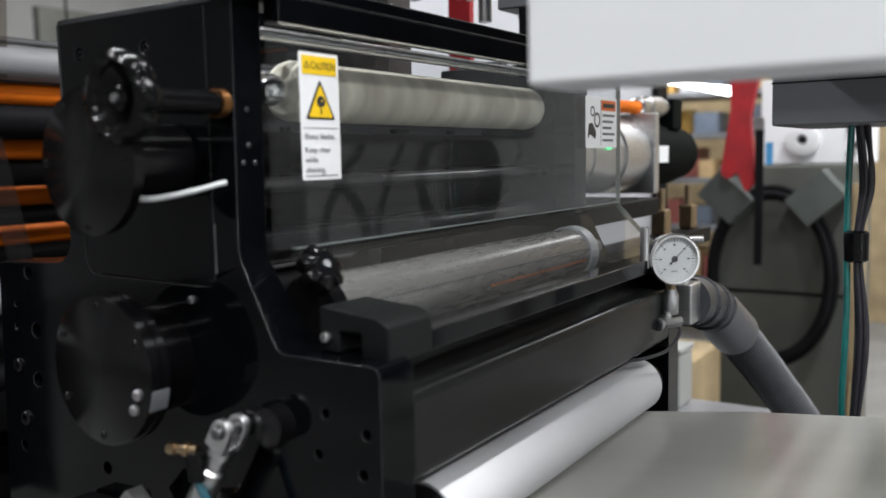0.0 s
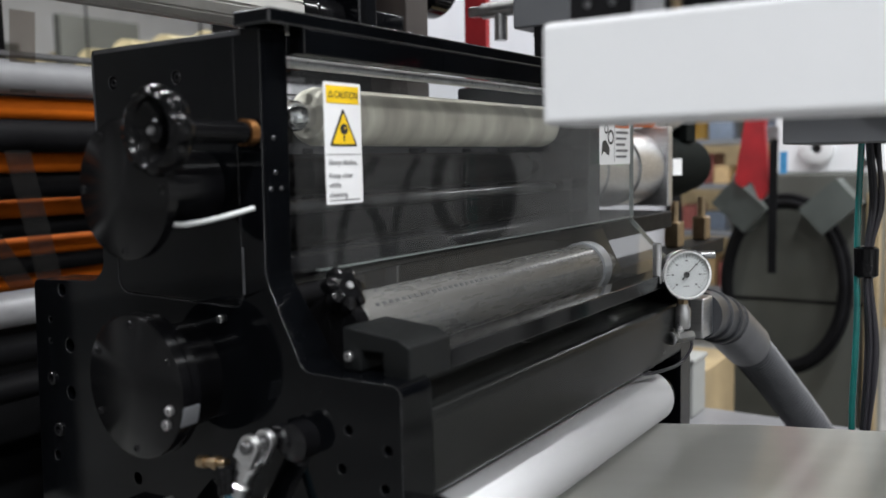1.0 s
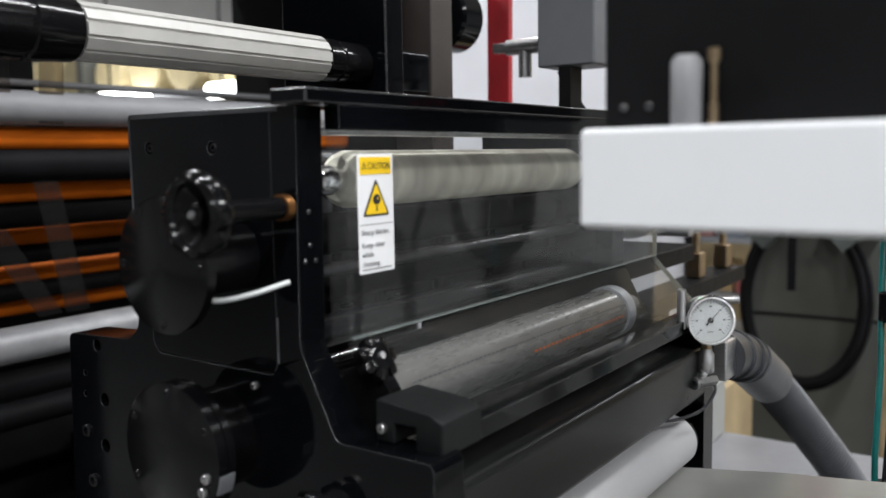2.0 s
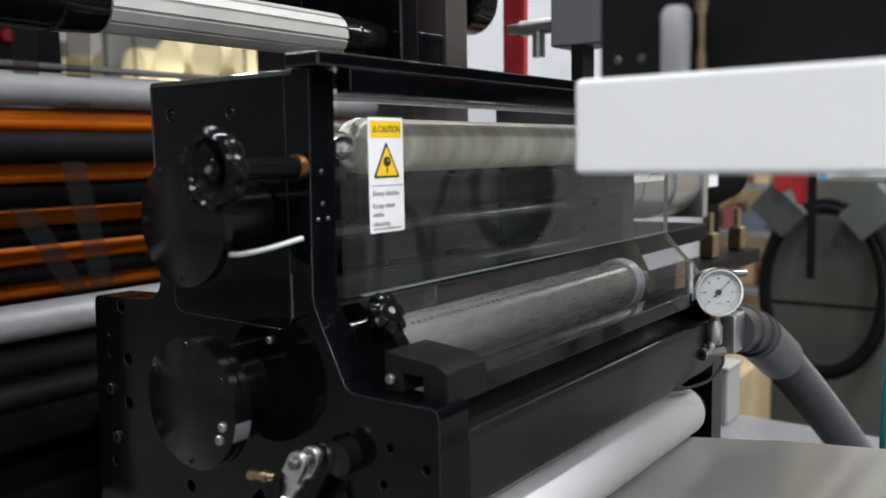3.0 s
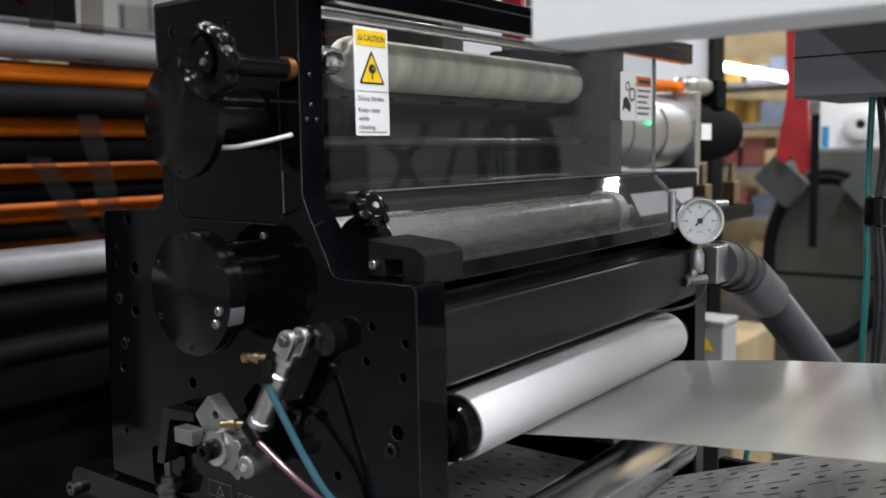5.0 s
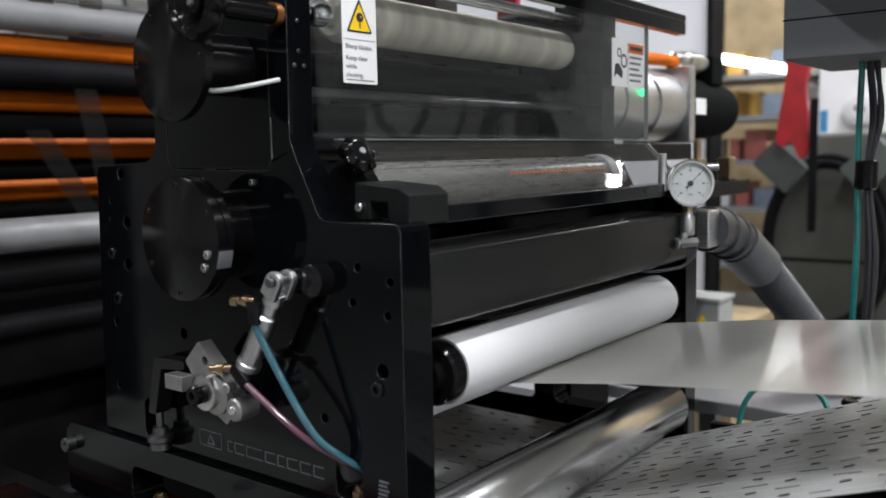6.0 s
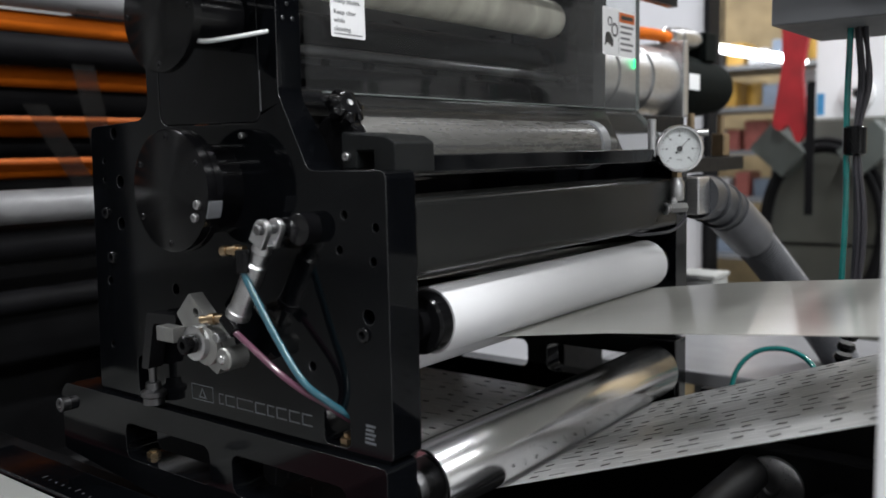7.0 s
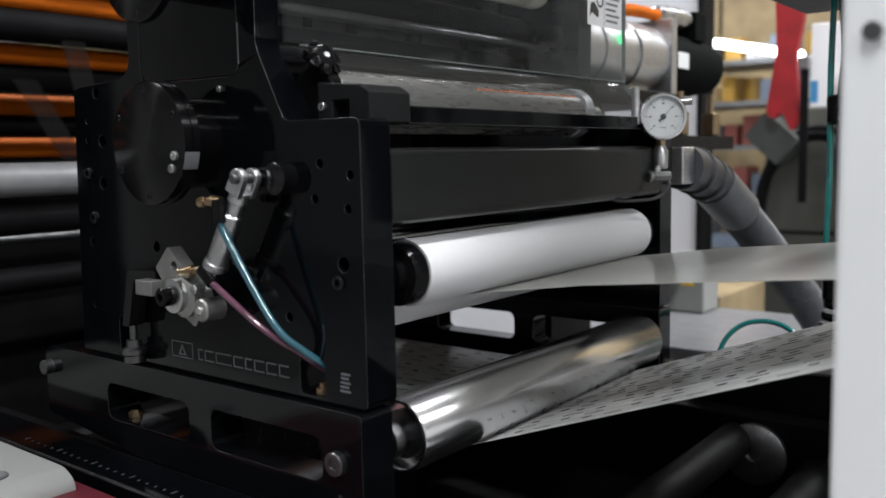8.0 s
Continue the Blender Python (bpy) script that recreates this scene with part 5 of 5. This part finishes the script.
def side_table():
    t = thing("outfeed_table", (0.0, 1.5, 0.0), "pale grey tabletop behind the station", "table")
    part("tabletop", box(B(), -0.34, 0.62, 1.02, 1.49, 0.612, 0.640), TABLEM, t, bevel=0.004)
    for x in (-0.30, 0.56):
        for y in (1.06, 1.43):
            part("leg", box(B(), x, x + 0.04, y, y + 0.04, 0.0, 0.6118), GREYBX, t)
    c = thing("cardboard_box", (-0.46, 2.1, 0.0), "tan cardboard box on the floor", "box")
    part("body", box(B(), -0.60, -0.42, 2.0, 2.4, 0.0, 0.58), TAN, c, bevel=0.006)
    part("flap", box(B(), -0.60, -0.42, 1.98, 1.999, 0.46, 0.58), TAN, c)
    w = thing("white_case", (-0.27, 1.4, 0.6405), "small white case on the tabletop", "case")
    part("body", box(B(), -0.330, -0.235, 1.38, 1.475, 0.6405, 0.765), COVERG, w, bevel=0.006)
    part("lid", box(B(), -0.333, -0.232, 1.377, 1.478, 0.7655, 0.777), COVERG, w, bevel=0.003)
    part("warning_sign", prism(B(), [(-0.292, 0.706), (-0.258, 0.706), (-0.275, 0.736)], [], 1.3775, 1.3795), YELLOW, w, "yellow warning triangle")


side_table()


def shelves():
    rnd = random.Random(3)
    cols = [mat("goods_a", (0.42, 0.24, 0.04), 0.5, random=0.2), mat("goods_b", (0.45, 0.45, 0.47), 0.5, random=0.2), mat("goods_c", (0.22, 0.06, 0.05), 0.5, random=0.3), mat("goods_d", (0.05, 0.06, 0.08), 0.5, random=0.3), mat("goods_e", (0.35, 0.24, 0.12), 0.6, random=0.3), mat("goods_f", (0.12, 0.15, 0.20), 0.5, random=0.2)]
    sh = thing("storage_rack", (-1.6, 5.2, 0.0), "open metal storage rack with loaded boards", "rack")
    for x in (-3.6, -2.2, -0.85):
        for y in (5.0, 5.55):
            part("upright", box(B(), x, x + 0.05, y, y + 0.05, 0.0, 2.0), GREYBX, sh)
    for z in (0.35, 0.72, 1.02, 1.30, 1.56):
        part("board", box(B(), -3.62, -0.78, 5.0, 5.6, z, z + 0.03), GREYBX, sh)
    for z in (0.38, 0.75, 1.05, 1.33, 1.59):
        x = -3.5
        while x < -0.95:
            w, h = 0.09 + 0.14 * rnd.random(), 0.08 + 0.13 * rnd.random()
            d = rnd.random() * 0.15
            bm = B()
            if rnd.random() < 0.4:
                cyl(bm, (x + w / 2, 5.1 + d + w / 2, z + 0.0005), (x + w / 2, 5.1 + d + w / 2, z + h), w * 0.45, 16, ch=0.01)
                solo("jar", bm, rnd.choice(cols), "plastic jar stored on the rack board", "jar", "goods on the rack")
            else:
                box(bm, x, x + w * 0.9, 5.05 + d, 5.30 + d, z + 0.0005, z + h)
                solo("carton", bm, rnd.choice(cols), "carton stored on the rack board", "box", "goods on the rack", bevel=0.006)
            x += w + 0.02
    p = thing("partition", (-1.0, 6.2, 0.0), "tan boarded partition wall behind the rack", "partition")
    part("panel", box(B(), -4.2, 2.0, 6.2, 6.3, 0.0, 3.2), TAN, p)
    # hung tube that shows above the rack
    h = thing("hanging_light", (-1.40, 5.0, 2.0), "bright fluorescent tube hung over the rack", "ceiling light")
    part("tube", cyl(B(), (-1.62, 5.05, 1.715), (-0.98, 4.72, 1.555), 0.024, 14), TUBE, h)
    part("holder", cyl(B(), (-1.58, 5.05, 1.75), (-1.56, 5.05, CEIL), 0.01, 8), DULL, h)
    # cream roll stock on the left
    k = thing("stock_rack", (-4.3, 3.5, 0.0), "rack of large cream film rolls", "rack")
    for z in (1.25, 1.75):
        part("shelf_beam", box(B(), -6.9, -1.9, 3.2, 3.26, z - 0.06, z), GREYBX, k)
        part("shelf_beam", box(B(), -6.9, -1.9, 3.70, 3.76, z - 0.06, z), GREYBX, k)
    for x in (-6.9, -5.3, -3.5, -1.97):
        part("upright", box(B(), x, x + 0.07, 3.12, 3.77, 0.0, 2.3), GREYCAB, k)
    for z in (1.25, 1.75):
        for i in range(12):
            x = -6.80 + 0.395 * i
            rr = 0.15 + 0.03 * rnd.random()
            bm = lathe(B(), [(0, 0.05), (0, rr), (0.5, rr), (0.5, 0.05)], yaxis(x + 0.17, z + rr + 0.0005, 3.2), 32)
            solo("film_roll", bm, CREAMB, "large cream roll of film on the rack", "roll", "film rolls")
    for x0, x1 in ((-4.92, -4.45), (-3.82, -3.54), (-3.43, -3.2)):
        w = thing("hanging_light", ((x0 + x1) / 2, 3.0, 1.7), "bright fluorescent tube beside the roll rack", "ceiling light")
        part("tube", cyl(B(), (x0, 3.05, 1.715), (x1, 3.05, 1.715), 0.045, 14), TUBE, w)
        part("holder", cyl(B(), (x0 + 0.1, 3.05, 1.75), (x0 + 0.1, 3.05, CEIL), 0.008, 8), DULL, w)
    g = thing("equipment_cabinet", (-0.9, 2.3, 0.0), "light grey equipment cabinet behind the station", "panel")
    part("panel", box(B(), -1.74, -0.62, 2.3, 2.36, 0.0, 2.2), LIGHTGREY, g, bevel=0.005)
    part("door_edge", box(B(), -0.6195, -0.60, 2.28, 2.38, 0.0, 2.2), RUBBER, g)


shelves()


def hanging_lines():
    """Dark hoses that hang beside the outfeed and show mirrored in the guard pane."""
    k = thing("hose_coil", (1.05, 2.25, 1.4), "coil of black hose hung on a steel column", "hose")
    for i in range(3):
        r = 0.17 - 0.02 * i
        pts = [(1.05 + r * math.cos(2 * math.pi * j / 20), 2.22 - 0.02 * i, 1.13 + 1.25 * r * math.sin(2 * math.pi * j / 20)) for j in range(21)]
        part("hose_turn", tube(B(), pts, 0.016, 10, 3, True), RUBBER, k)
    c = thing("steel_column", (1.05, 2.32, 0.0), "slim dark steel column carrying a hose coil", "column")
    part("shaft", box(B(), 1.02, 1.08, 2.25, 2.31, 0.0, 2.2), BROWN, c, bevel=0.004)
    part("foot", box(B(), 0.95, 1.15, 2.18, 2.38, 0.0, 0.012), BROWN, c)
    for x, y, lean, r in ((1.22, 1.86, 0.08, 0.016), (1.34, 1.78, -0.10, 0.018), (1.16, 2.02, 0.05, 0.012)):
        bm = tube(B(), [(x, y, CEIL), (x + lean, y, 2.4), (x - lean * 0.4, y, 1.4), (x + lean, y, 1.15), (x + lean * 2.2, y, 0.9), (x + lean * 2.4, y, 0.0 + r)], r, 10)
        solo("hanging_hose", bm, RUBBER, "black air hose hanging from the roof", "hose", "hanging hoses")


hanging_lines()


def valve_group():
    v = thing("air_valve", (-0.26, 0.74, 1.2), "grey air valve box with a steel tap", "valve")
    part("box", box(B(), -0.308, -0.210, 0.70, 0.78, 1.437, 1.62), GREYBX, v, bevel=0.004)
    part("tap", cyl(B(), (-0.385, 0.74, 1.478), (-0.308, 0.74, 1.478), 0.013, 18), STEEL, v)
    part("spout", cyl(B(), (-0.352, 0.74, 1.428), (-0.352, 0.74, 1.485), 0.011, 18), STEEL, v)
    part("lever", box(B(), -0.410, -0.383, 0.73, 0.75, 1.470, 1.486), STEEL, v, bevel=0.003)
    part("bracket", box(B(), -0.270, -0.250, 0.70, 0.74, 1.20, 1.4365), DULL, v)
    bm = tube(B(), [(-0.295, 0.76, 1.437), (-0.285, 0.77, 1.40), (-0.262, 0.79, 1.355), (-0.245, 0.82, 1.30), (-0.24, 0.83, 1.26)], 0.008, 12)
    solo("black_hose", bm, RUBBER, "black rubber air hose hanging down", "hose")


valve_group()


# ---- what moves ----
def motions():
    spin = 0.10 / DIE_R
    walk(DIE, [(k * 0.25, pose(DIE_X, 0, DIE_Z, 0, math.degrees(spin * k * 0.25), 0)) for k in range(33)])
    for ob, s0 in ROWS_ON_WEB:
        times = [k * 0.5 for k in range(17)]
        for cut in (0.0, -0.42):
            t = (cut - s0) / WEB_SPEED
            if 0.05 < t < 7.95:
                times.append(t)
        walk(ob, [(t, web_pose(s0 + WEB_SPEED * t)) for t in sorted(times)])


motions()
